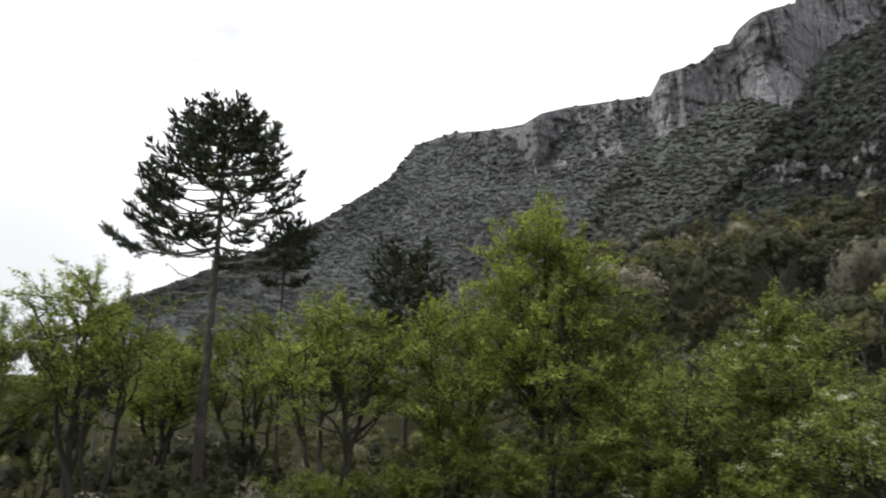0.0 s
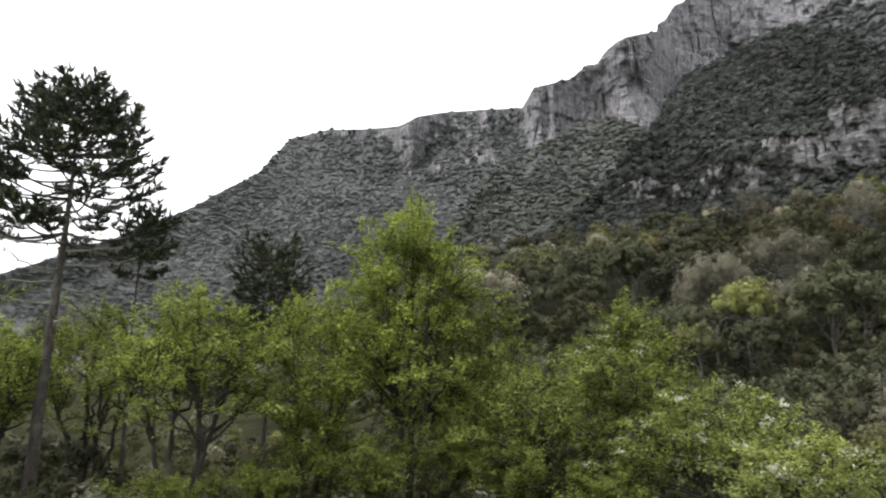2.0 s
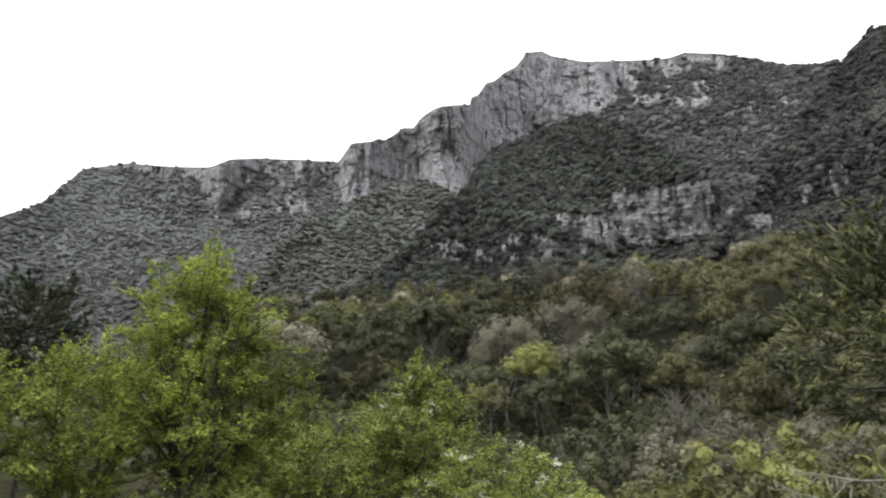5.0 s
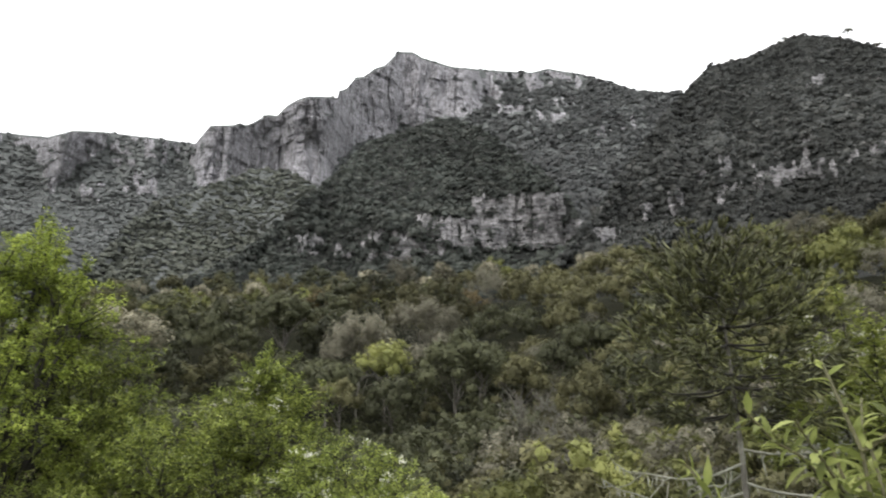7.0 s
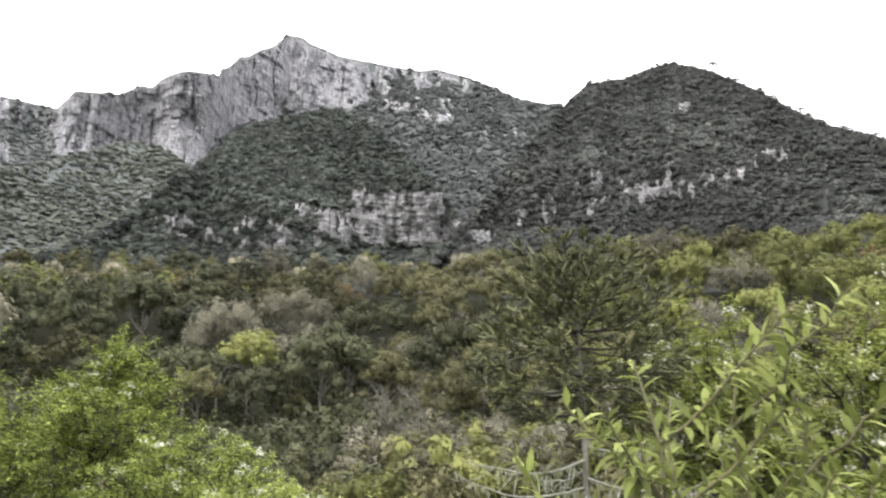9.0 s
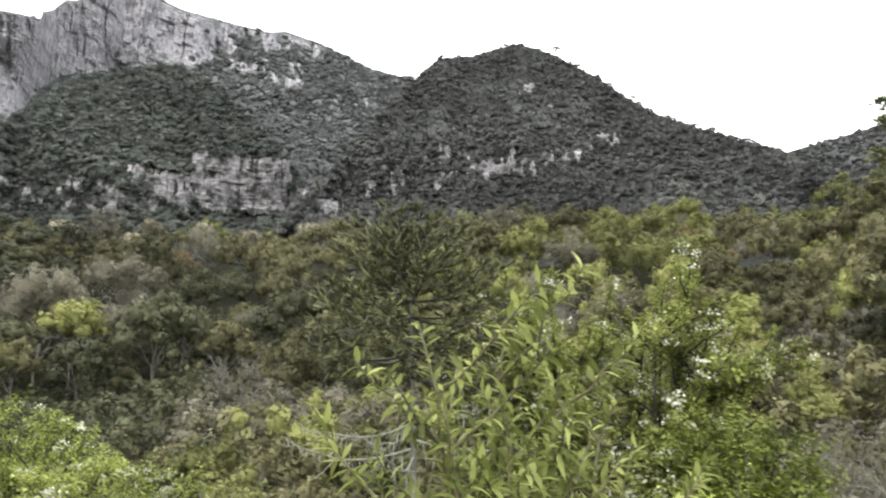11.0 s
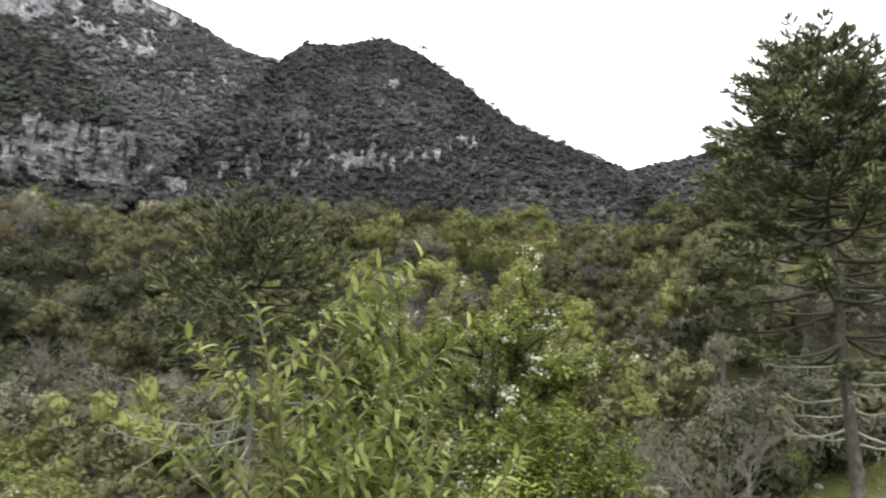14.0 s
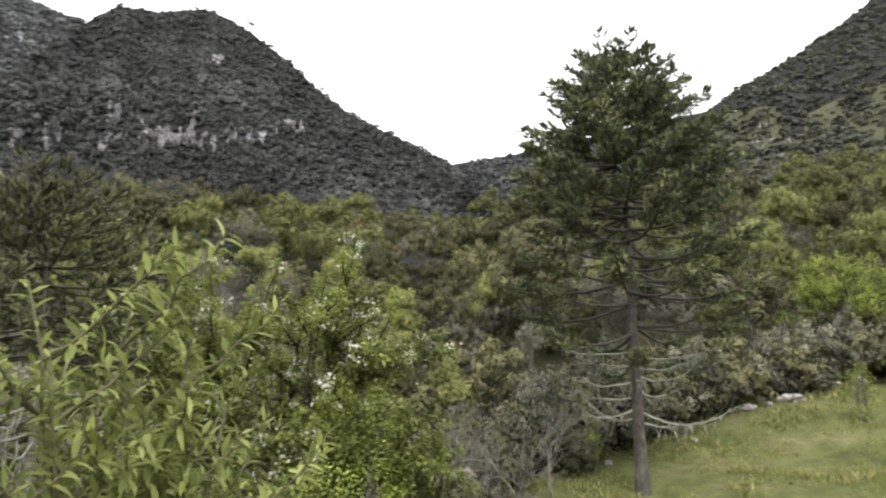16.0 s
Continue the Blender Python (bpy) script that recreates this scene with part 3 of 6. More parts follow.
def far_canopy(name, grid, spacing, size, mat, form, label, seed, lo=0.0, ledges=0.5, front=(), span=(-180, 180), tall=1.0, soft=0.65):
    """Rounded tree crowns over a mountain sheet, left off the bare rock but for a few on ledges, sparser in the lee of nearer hills."""
    rng = np.random.default_rng(seed)
    X, Y, Z, mask, grassy, nb = grid
    tm, tf = crown_templates(form, 16, rng)
    P = np.stack([X, Y, Z], -1)[nb - 1:]
    mk, gr = mask[nb - 1:-1, :-1], grassy[nb - 1:-1, :-1]
    R = np.hypot(P[..., 0], P[..., 1])
    EL, AZ = np.arctan2(P[..., 2], R), np.arctan2(P[..., 0], P[..., 1])
    da = spacing / R.mean()
    wid = np.abs(np.diff(AZ, axis=1))[:-1]
    hgt = np.abs(np.diff(EL, axis=0))[:, :-1]
    ground = np.linalg.norm(np.diff(P, axis=0), axis=2)[:, :-1] / np.maximum(R[:-1, :-1], 1)
    want = wid * np.maximum(hgt, 0.35 * ground) / (da * da * 0.62)
    Q = P[:-1, :-1]
    stands = fbm(Q[..., 0] / 40, Q[..., 1] / 40, Q[..., 2] / 40, 3)       # stands of smaller and larger trees
    ledge = fbm(Q[..., 0] / 16, Q[..., 1] / 16, Q[..., 2] / 6, 3) > 0.60
    want = want * np.where(mk > 0.5, np.where(ledge, ledges, 0.0), 1.0) * np.where(gr > 0.5, 0.5, 1.0)
    want[:2] = np.maximum(want[:2], wid[:2] / da * 0.55)
    rocky = mk[3:9].max(0) > 0.5
    want[:5] = np.where(rocky, want[:5] * 0.12, want[:5])
    for sky in front:
        want = np.where(np.degrees(EL[:-1, :-1]) < sky(np.degrees(AZ[:-1, :-1])) - 0.6, want * 0.2, want)
    k = np.minimum(np.floor(want + rng.random(want.shape)).astype(int), 6)
    ii, jj = np.nonzero(k)
    rep = k[ii, jj]
    ii, jj = np.repeat(ii, rep), np.repeat(jj, rep)
    u, v = rng.random((2, len(ii), 1))
    pts = (P[ii, jj] * (1 - u) + P[ii, jj + 1] * u) * (1 - v) + (P[ii + 1, jj] * (1 - u) + P[ii + 1, jj + 1] * u) * v
    share = np.where(mk[ii, jj] > 0.5, 0.5, np.where(ii < 2, 0.9, 1.0)) * (0.55 + 0.9 * stands[ii, jj])
    bearing = np.degrees(np.arctan2(pts[:, 0], pts[:, 1])) + rng.normal(size=len(pts)) * 1.5
    keep = (pts[:, 2] > lo) & (bearing > span[0]) & (bearing <= span[1])
    pts, share = pts[keep], share[keep]
    N = len(pts)
    s = size * (0.55 + 1.0 * rng.random(N) ** 2.0) * share
    rot = rng.random(N) * 6.283
    T = np.stack(tm)[rng.integers(0, len(tm), N)]             # N, v, 3
    cx, sx = np.cos(rot)[:, None], np.sin(rot)[:, None]
    V = np.stack([T[..., 0] * cx - T[..., 1] * sx, T[..., 0] * sx + T[..., 1] * cx, T[..., 2]], -1)
    NV = V + np.array([0, 0, soft]) + rng.normal(size=V.shape) * 0.3
    NV = NV / np.linalg.norm(NV, axis=2, keepdims=True)
    V = V * np.array([1, 1, tall]) * s[:, None, None] * (0.85 + 0.4 * rng.random((N, 1, 3)))
    lift = s * 0.02 + (rng.random(N) < 0.08) * size * 0.9 * rng.random(N)
    V = V + (pts[:, None, :] + np.array([0, 0, 1.0]) * lift[:, None, None])
    F = (tf[None] + (np.arange(N) * T.shape[1])[:, None, None]).reshape(-1, 3)
    me = np_mesh(name, V.reshape(-1, 3), F, [mat], None, True, NV.reshape(-1, 3))
    return tagged(new(name, me), label, "forest", kind="stuff")

# ---- the land ----
ground = make_ground()

# the long escarpment with its grey cliff, and the plateau behind it
ESC_CREST = [(-26, 1560, 190), (-15.8, 1500, 305), (-11.7, 1450, 353), (-9.5, 1420, 375), (-6.6, 1390, 417), (-4.6, 1370, 440), (-2.2, 1350, 510), (0.9, 1320, 523),
             (4, 1290, 516), (6.8, 1265, 514), (8.4, 1250, 528), (10.4, 1225, 525), (14.4, 1160, 502), (17.2, 1120, 485), (18.2, 1105, 513), (21.3, 1070, 507), (22.7, 1049, 518),
             (23.5, 1038, 512), (24.3, 1030, 528), (25.2, 1020, 535), (26, 1010, 536), (27.2, 995, 530), (28.5, 978, 521), (28.6, 977, 532), (29.2, 968, 531), (30, 955, 544),
             (30.7, 946, 541), (31.6, 933, 547), (32.6, 920, 547), (33.3, 910, 555), (33.7, 905, 560), (35, 905, 560), (35.8, 906, 552), (38.5, 915, 543), (45.5, 945, 546),
             (47, 950, 553), (49.8, 970, 551), (54.3, 1010, 535), (58.2, 1050, 537), (66, 1110, 513)]


def esc_rim(az, el, sky):
    """The cliff under the plateau's rim."""
    low = np.interp(az, [-16, -4, 0, 4.5, 6.6, 7.3, 8.0, 8.9, 10.5, 14, 17.3, 17.75, 19.9, 21.9, 23.3, 25.6, 27.5, 28.3, 30.1, 32, 34.4, 37.4, 39.9, 41, 42.5, 46.5, 50, 55],
                    [18, 20.0, 20.7, 20.9, 20.0, 18.5, 18.7, 20.4, 20.9, 21.4, 21.5, 20.2, 20.5, 22, 22, 20.8, 20.9, 22.3, 24.4, 25.3, 26.1, 26.8, 27.0, 27.9, 28.3, 28.9, 28.8, 28.5])
    bare = np.interp(az, [-16, -4, 0, 4, 5.5, 6.6, 7, 9.6, 10.6, 12, 17, 17.6, 37, 39.5, 42.5, 44, 46, 48.5, 51, 55], [0, 0.4, 0.58, 0.6, 0.62, 0.66, 0.85, 0.85, 0.62, 0.5, 0.46, 1.0, 1.0, 0.78, 0.62, 0.4, 0.58, 0.52, 0.2, 0])
    edge = np.clip(0.55 + (el - low - 0.5 * (fbm(az * 2.2, 0 * az, 4.0, 3) - 0.5)) * 1.4, 0, 1)
    n = 0.55 * fbm(az * 2.2, el * 0.9, 2.0, 4) + 0.45 * fbm(az * 0.9, el * 3.0, 6.0, 4)
    return np.clip((bare * edge + 2.4 * (n - 0.5) - 0.5) * 6 + 0.5, 0, 1) * (el > low - 0.4) * (sky - el > 0.06)


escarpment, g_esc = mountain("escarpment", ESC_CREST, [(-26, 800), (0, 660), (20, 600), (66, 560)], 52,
                             "long forested escarpment with a grey basalt cliff along its rim", M_ROCK, 820, 125, rim=esc_rim, gully=230, block=(20, 34), rib=7.0, back=0.9, seed=1.3, under=M_UNDER_HAZED,
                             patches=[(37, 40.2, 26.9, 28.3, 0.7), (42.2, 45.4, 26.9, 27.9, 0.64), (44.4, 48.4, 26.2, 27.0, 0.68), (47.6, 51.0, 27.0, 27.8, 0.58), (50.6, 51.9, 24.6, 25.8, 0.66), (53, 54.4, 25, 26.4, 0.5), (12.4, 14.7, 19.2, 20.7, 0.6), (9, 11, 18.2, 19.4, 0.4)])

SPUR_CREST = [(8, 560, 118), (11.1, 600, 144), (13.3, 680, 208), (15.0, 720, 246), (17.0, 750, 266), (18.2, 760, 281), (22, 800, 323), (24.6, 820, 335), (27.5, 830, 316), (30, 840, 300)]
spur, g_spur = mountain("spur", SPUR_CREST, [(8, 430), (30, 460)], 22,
                        "forested spur in front of the cliff", M_ROCK, 200, 70, gully=90, seed=5.1, under=M_UNDER_HAZED)

SHOULDER_CREST = [(17, 480, 108), (19.5, 500, 125), (21.6, 520, 146), (24.5, 550, 182), (26.6, 560, 206), (28.4, 585, 237), (30.6, 605, 274), (33, 625, 296), (35, 635, 309),
                  (37.4, 640, 323), (40.8, 632, 309), (42.8, 622, 286), (45.6, 600, 250), (47.4, 585, 227), (49.1, 565, 189), (51, 550, 160), (54, 540, 145)]
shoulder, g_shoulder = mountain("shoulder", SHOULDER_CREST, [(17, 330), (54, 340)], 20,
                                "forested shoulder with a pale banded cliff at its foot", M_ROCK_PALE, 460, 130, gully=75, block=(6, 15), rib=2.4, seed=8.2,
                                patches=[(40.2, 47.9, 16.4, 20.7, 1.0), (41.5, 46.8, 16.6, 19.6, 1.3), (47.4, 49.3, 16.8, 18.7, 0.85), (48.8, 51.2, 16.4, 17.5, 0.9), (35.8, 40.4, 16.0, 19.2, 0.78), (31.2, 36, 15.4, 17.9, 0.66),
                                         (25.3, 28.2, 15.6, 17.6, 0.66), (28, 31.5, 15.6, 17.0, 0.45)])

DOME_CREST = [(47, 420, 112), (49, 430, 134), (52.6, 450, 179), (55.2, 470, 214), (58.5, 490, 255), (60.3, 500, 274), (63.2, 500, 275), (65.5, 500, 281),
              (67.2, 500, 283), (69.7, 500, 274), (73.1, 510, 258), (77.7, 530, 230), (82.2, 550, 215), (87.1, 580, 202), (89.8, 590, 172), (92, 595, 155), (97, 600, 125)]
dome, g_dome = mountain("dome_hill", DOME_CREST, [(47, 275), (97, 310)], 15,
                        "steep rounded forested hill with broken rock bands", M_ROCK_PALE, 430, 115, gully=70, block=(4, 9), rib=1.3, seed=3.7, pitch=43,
                        patches=[(49.5, 52, 16.6, 17.9, 0.7), (53.5, 54.9, 17.8, 19.4, 0.76), (55.8, 57.3, 18.3, 20.0, 0.85), (58.4, 61.3, 20.5, 22.3, 0.62), (59.4, 61.6, 18.6, 20.2, 0.62), (62.6, 68.3, 19.4, 21.1, 0.74),
                                 (65.9, 66.9, 21, 22.7, 0.68), (68.9, 72.2, 20.2, 21.5, 0.64), (72.8, 75.6, 21.1, 22.4, 0.56), (67.0, 68.7, 25.8, 26.6, 0.8), (69.3, 70.0, 26.5, 27.1, 0.7)])

GAP_CREST = [(80, 1500, 440), (87.5, 1500, 519), (93, 1500, 537), (98, 1480, 545), (104, 1450, 555), (112, 1420, 570)]
gap_ridge, g_gap = mountain("distant_ridge", GAP_CREST, [(80, 800), (112, 800)], 40,
                            "distant forested ridge closing the valley", M_ROCK, 150, 60, gully=160, seed=6.4)

FLANK_CREST = [(99, 400, 70), (102, 410, 112), (105, 420, 145), (108.2, 430, 169), (110.3, 435, 180), (114.2, 440, 195), (116.8, 445, 207), (122, 450, 232),
               (130, 450, 250), (140, 450, 230)]
flank, g_flank = mountain("valley_flank", FLANK_CREST, [(99, 150), (140, 150)], 12,
                          "steep valley side with scrub, forest and a grassy strip", M_ROCK, 260, 90, gully=60, seed=9.9, pitch=36, patches=[(108, 114, 17, 20, 0.25)],
                          meadow=lambda a, e: (fbm(a * 0.35, e * 0.45, 44.0, 4) > 0.45 - 0.10 * step(12, 15, e) * (1 - step(19, 21, e))) * (a > 106) * (e > 9) * (e < 21))

NEARER = (skyline(SPUR_CREST), skyline(SHOULDER_CREST), skyline(DOME_CREST))
far_canopy("escarpment_trees", g_esc, 3.3, 3.0, M_FOREST_HAZED, 5, "dense forest clinging to the far escarpment, greyed in colour for haze", 11, lo=90, ledges=0.35, front=NEARER, span=(-40, 35), tall=0.8, soft=1.3)
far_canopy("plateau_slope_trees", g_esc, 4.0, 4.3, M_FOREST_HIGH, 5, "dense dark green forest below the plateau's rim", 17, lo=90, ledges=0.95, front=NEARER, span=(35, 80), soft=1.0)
far_canopy("spur_trees", g_spur, 2.5, 2.4, M_FOREST_SPUR, 5, "dense grey-green forest on the spur, lightened in colour for haze", 12, lo=85, front=NEARER[1:], tall=0.9, soft=1.0)
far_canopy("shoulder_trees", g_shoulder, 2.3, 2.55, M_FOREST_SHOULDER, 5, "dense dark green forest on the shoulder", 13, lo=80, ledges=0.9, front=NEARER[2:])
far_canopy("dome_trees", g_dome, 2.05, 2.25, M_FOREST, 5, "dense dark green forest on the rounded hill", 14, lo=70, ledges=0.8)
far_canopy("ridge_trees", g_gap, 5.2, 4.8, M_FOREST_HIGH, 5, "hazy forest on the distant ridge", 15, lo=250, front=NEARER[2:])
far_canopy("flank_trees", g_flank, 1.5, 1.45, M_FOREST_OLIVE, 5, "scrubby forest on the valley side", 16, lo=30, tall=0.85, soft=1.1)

# ---- plant builders ----
class Bag:
    """Collects quads as arrays."""
    def __init__(self):
        self.v, self.f, self.n = [], [], 0

    def add(self, v, f):
        self.v.append(np.asarray(v, float).reshape(-1, 3))
        self.f.append(np.asarray(f, int).reshape(-1, 4) + self.n)
        self.n += len(self.v[-1])

    def mesh(self, name, mats, smooth=True, normals=None):
        return np_mesh(name, np.concatenate(self.v), np.concatenate(self.f), mats, None, smooth, normals)


def nrm(a):
    a = np.asarray(a, float)
    return a / np.maximum(np.linalg.norm(a, axis=-1, keepdims=True), 1e-9)


def tube(bag, pts, radii, sides=6):
    pts, radii = np.asarray(pts, float), np.asarray(radii, float)
    t = nrm(np.gradient(pts, axis=0))
    ref = np.where(np.abs(t[:, 2:3]) > 0.9, np.array([[1.0, 0, 0]]), np.array([[0, 0, 1.0]]))
    a = nrm(np.cross(t, ref))
    b = np.cross(t, a)
    ang = np.arange(sides) * 2 * math.pi / sides
    ring = pts[:, None] + radii[:, None, None] * (np.cos(ang)[None, :, None] * a[:, None] + np.sin(ang)[None, :, None] * b[:, None])
    n = len(pts)
    i, j = np.meshgrid(np.arange(n - 1), np.arange(sides), indexing="ij")
    j2 = (j + 1) % sides
    bag.add(ring, np.stack([i * sides + j, i * sides + j2, (i + 1) * sides + j2, (i + 1) * sides + j], -1))


def leaves(bag, pos, way, up, length, width):
    """Folded diamond leaves: one quad each."""
    pos, way = np.asarray(pos, float), nrm(way)
    side = nrm(np.cross(way, up))
    nr = np.cross(side, way)
    L, W = np.asarray(length, float)[:, None], np.asarray(width, float)[:, None]
    mid = pos + way * L * 0.45 + nr * W * 0.18
    v = np.stack([pos, mid + side * W * 0.5, pos + way * L - nr * W * 0.1, mid - side * W * 0.5], 1)
    bag.add(v, np.arange(len(pos) * 4).reshape(-1, 4))


def foxtails(bag, pos, way, end, length, rad, rng, needles=4):
    """Curved spindles bristling with needles: the leafy twigs of the pines. way, end: direction at the base and at the tip."""
    N = len(pos)
    way, end = nrm(way), nrm(end)
    L = length[:, None]
    a = nrm(np.cross(way + end, rng.normal(size=(N, 3))))
    b = nrm(np.cross(way + end, a))
    at = lambda s: pos + (way * s + (end - way) * s * s * 0.5) * L
    rows = []
    for s, k in ((0.0, 0.45), (0.3, 1.0), (0.7, 0.9), (1.0, 0.2)):
        c = at(s)
        for q in range(3):
            an = q * 2.0944 + s
            rows.append(c + (math.cos(an) * a + math.sin(an) * b) * (rad * k * (0.7 + 0.6 * rng.random(N)))[:, None])
    v = np.stack(rows, 1)
    f = [[lv * 3 + q, lv * 3 + (q + 1) % 3, lv * 3 + 3 + (q + 1) % 3, lv * 3 + 3 + q] for lv in range(3) for q in range(3)]
    bag.add(v, np.array(f)[None] + (np.arange(N) * 12)[:, None, None])
    for k in range(needles):
        s = ((k + rng.random(N)) / needles)[:, None]
        t = nrm(way + (end - way) * s)
        d = nrm(np.cross(t, rng.normal(size=(N, 3))))
        leaves(bag, at(s) + d * rad[:, None] * 0.5, d + t * 1.1, t + 0.2 * rng.normal(size=(N, 3)), rad * (2.0 + 1.5 * rng.random(N)), rad * 0.6)


def shoot_leaves(crown, base, way, ln, per, leaf_len, aspect, rng):
    """Leaves in spirals round the shoots, turned up to the light."""
    N = len(base) * per
    s = np.tile((np.arange(per) + 0.5) / per, len(base))
    B, Wy, Ln = np.repeat(base, per, 0), np.repeat(way, per, 0), np.repeat(ln, per)
    az = np.tile(np.arange(per) * 2.4, len(base)) + np.repeat(rng.random(len(base)) * 6.283, per)
    e1 = nrm(np.cross(Wy, np.array([0.31, 0.17, 0.93])))
    e2 = np.cross(Wy, e1)
    radial = np.cos(az)[:, None] * e1 + np.sin(az)[:, None] * e2
    pos = B + Wy * (Ln * (s * 1.05 - 0.05))[:, None] + rng.normal(size=(N, 3)) * 0.05
    lw = radial + Wy * (0.1 + 0.35 * s)[:, None] + rng.normal(size=(N, 3)) * 0.3
    lw[:, 2] *= 0.5
    lw[:, 2] -= 0.10
    size = 0.84 * leaf_len * (0.65 + 0.6 * rng.random(N)) * (1.05 - 0.3 * s)
    leaves(crown, pos, lw, np.array([0, 0, 1.0]) + rng.normal(size=(N, 3)) * 0.28, size, size * aspect)


def flower_heads(flower, centre, rng, n=12, size=0.072):
    bp = np.repeat(centre, n, 0)
    bp = bp + rng.normal(size=bp.shape) * np.array([0.09, 0.09, 0.05])
    leaves(flower, bp, rng.normal(size=bp.shape) + np.array([0, 0, 0.8]), rng.normal(size=bp.shape), np.full(len(bp), size), np.full(len(bp), size * 0.93))


def part(name, me, parent, label=""):
    ob = new(name, me)
    ob.parent = parent
    if label:
        ob["label"] = label
    return ob


def thing(name, x, y, z, label, category, group=""):
    ob = new(name)
    ob.empty_display_size = 0.3
    ob.matrix_basis = pose(x, y, z)
    return tagged(ob, label, category, group)


def bent(a, b, lift, wob, rng, n=6):
    """A path from a to b that arcs upward by lift and wanders by wob."""
    s = np.linspace(0, 1, n)[:, None]
    p = np.asarray(a) * (1 - s) + np.asarray(b) * s
    p[:, 2] += (lift * 4 * s * (1 - s))[:, 0]
    p[1:-1] += rng.normal(size=(n - 2, 3)) * wob
    return p


def broad_tree(name, bearing, dist, top, shape, stems, shoots, leaf_len, leaf_m, bark_m, seed, label, aspect=0.62, gaps=0.42, stem_r=0.11,
               blossoms=0, shoot_len=0.5, squash=1.0, shift=(0, 0), per=26, spread=0.5, limb_n=5, sink=0.15, category="tree", upright=0.8):
    """A broad-leaved tree of several stems. shape rows: share of the height, crown radius."""
    rng = np.random.default_rng(seed)
    x, y = bear(bearing, dist)
    gz = land_at(x, y) - sink
    H = top - gz
    sh = np.array(shape, float)
    rad = lambda h: np.interp(h, sh[:, 0], sh[:, 1])
    root = thing(name, x, y, gz, label, category)
    wood, crown, flower = Bag(), Bag(), Bag()
    skel = []
    for k in range(stems):
        an = 6.283 * (k + rng.random() * 0.7) / stems
        hh = 0.62 + 0.33 * rng.random() if k else 0.93
        rr = spread * rad(hh) * (0.3 + 0.7 * rng.random()) if k else 0.12 * rad(0.5)
        base = np.array([math.cos(an), math.sin(an), 0]) * (0.22 if stems > 1 else 0.0)
        tip = np.array([math.cos(an) * rr + shift[0] * hh, math.sin(an) * rr * squash + shift[1] * hh, hh * H])
        p = bent(base, tip, 0.0, 0.05 * H / 6, rng, 9)
        p[:, :2] *= (np.linspace(0, 1, 9)[:, None] ** 0.75 * 0.35 + 0.65)
        r0 = stem_r * (0.75 + 0.5 * rng.random())
        tube(wood, p, np.linspace(r0, r0 * 0.22, 9), 7)
        skel.append(p[2:])
        for q in range(limb_n):
            s = 2 + int(rng.random() * 5)
            a2 = an + rng.normal() * 1.3
            h2 = min(0.96, p[s, 2] / H + 0.12 + 0.3 * rng.random())
            r2 = rad(h2) * (0.45 + 0.4 * rng.random())
            tip2 = np.array([math.cos(a2) * r2 + shift[0] * h2, math.sin(a2) * r2 * squash + shift[1] * h2, h2 * H])
            p2 = bent(p[s], tip2, 0.06 * np.linalg.norm(tip2 - p[s]), 0.08, rng, 7)
            tube(wood, p2, np.linspace(r0 * 0.42, r0 * 0.1, 7), 5)
            skel.append(p2[1:])
    skel = np.concatenate(skel)
    # shoots fill the crown, more of them towards its skin
    hs = np.linspace(sh[0, 0], 1, 200)
    cdf = np.cumsum(rad(hs) + 0.15)
    cdf /= cdf[-1]
    base, way = [], []
    tries = 0
    while len(base) < shoots and tries < shoots * 12:
        tries += 1
        h = np.interp(rng.random(), cdf, hs)
        a = rng.random() * 6.283
        lobe = 0.5 + 0.95 * float(vnoise(math.cos(a) * 1.7 + seed, math.sin(a) * 1.7, h * 5))
        rr = rad(h) * lobe * (0.3 + 0.75 * rng.random() ** 0.55)
        p = np.array([math.cos(a) * rr + shift[0] * h, math.sin(a) * rr * squash + shift[1] * h, h * H])
        if float(fbm(p[0] * 0.95 + seed, p[1] * 0.95, p[2] * 1.2, 2)) < gaps:
            continue
        base.append(p)
        out = np.array([math.cos(a), math.sin(a), 0]) * (0.75 - 0.5 * h)
        way.append(out + np.array([0, 0, upright]) + rng.normal(size=3) * 0.35)
    base, way = np.array(base), nrm(way)
    ln = shoot_len * (0.6 + 0.8 * rng.random(len(base)))
    for p, w, L in zip(base, way, ln):
        k = np.argmin(((skel - p + np.array([0, 0, 0.5])) ** 2).sum(1))
        s0 = skel[k]
        mid = (s0 + p) / 2 + np.array([0, 0, 0.06 * np.linalg.norm(p - s0)])
        tube(wood, [s0, mid, p + w * L * 0.5], [0.012, 0.009, 0.003], 3)
    shoot_leaves(crown, base, way, ln, per, leaf_len, aspect, rng)
    if blossoms:
        pick = rng.permutation(len(base))[:blossoms]
        pick = pick[base[pick][:, 2] > 0.35 * H]
        flower_heads(flower, base[pick] + way[pick] * ln[pick][:, None] * 0.75, rng)
    part("trunk", wood.mesh(name + "_wood", [bark_m]), root)
    part("crown", crown.mesh(name + "_leaves", [leaf_m], False), root)
    if blossoms:
        part("blossom", flower.mesh(name + "_blossom", [M_BLOSSOM], False), root, "small white blossom clusters")
    return root


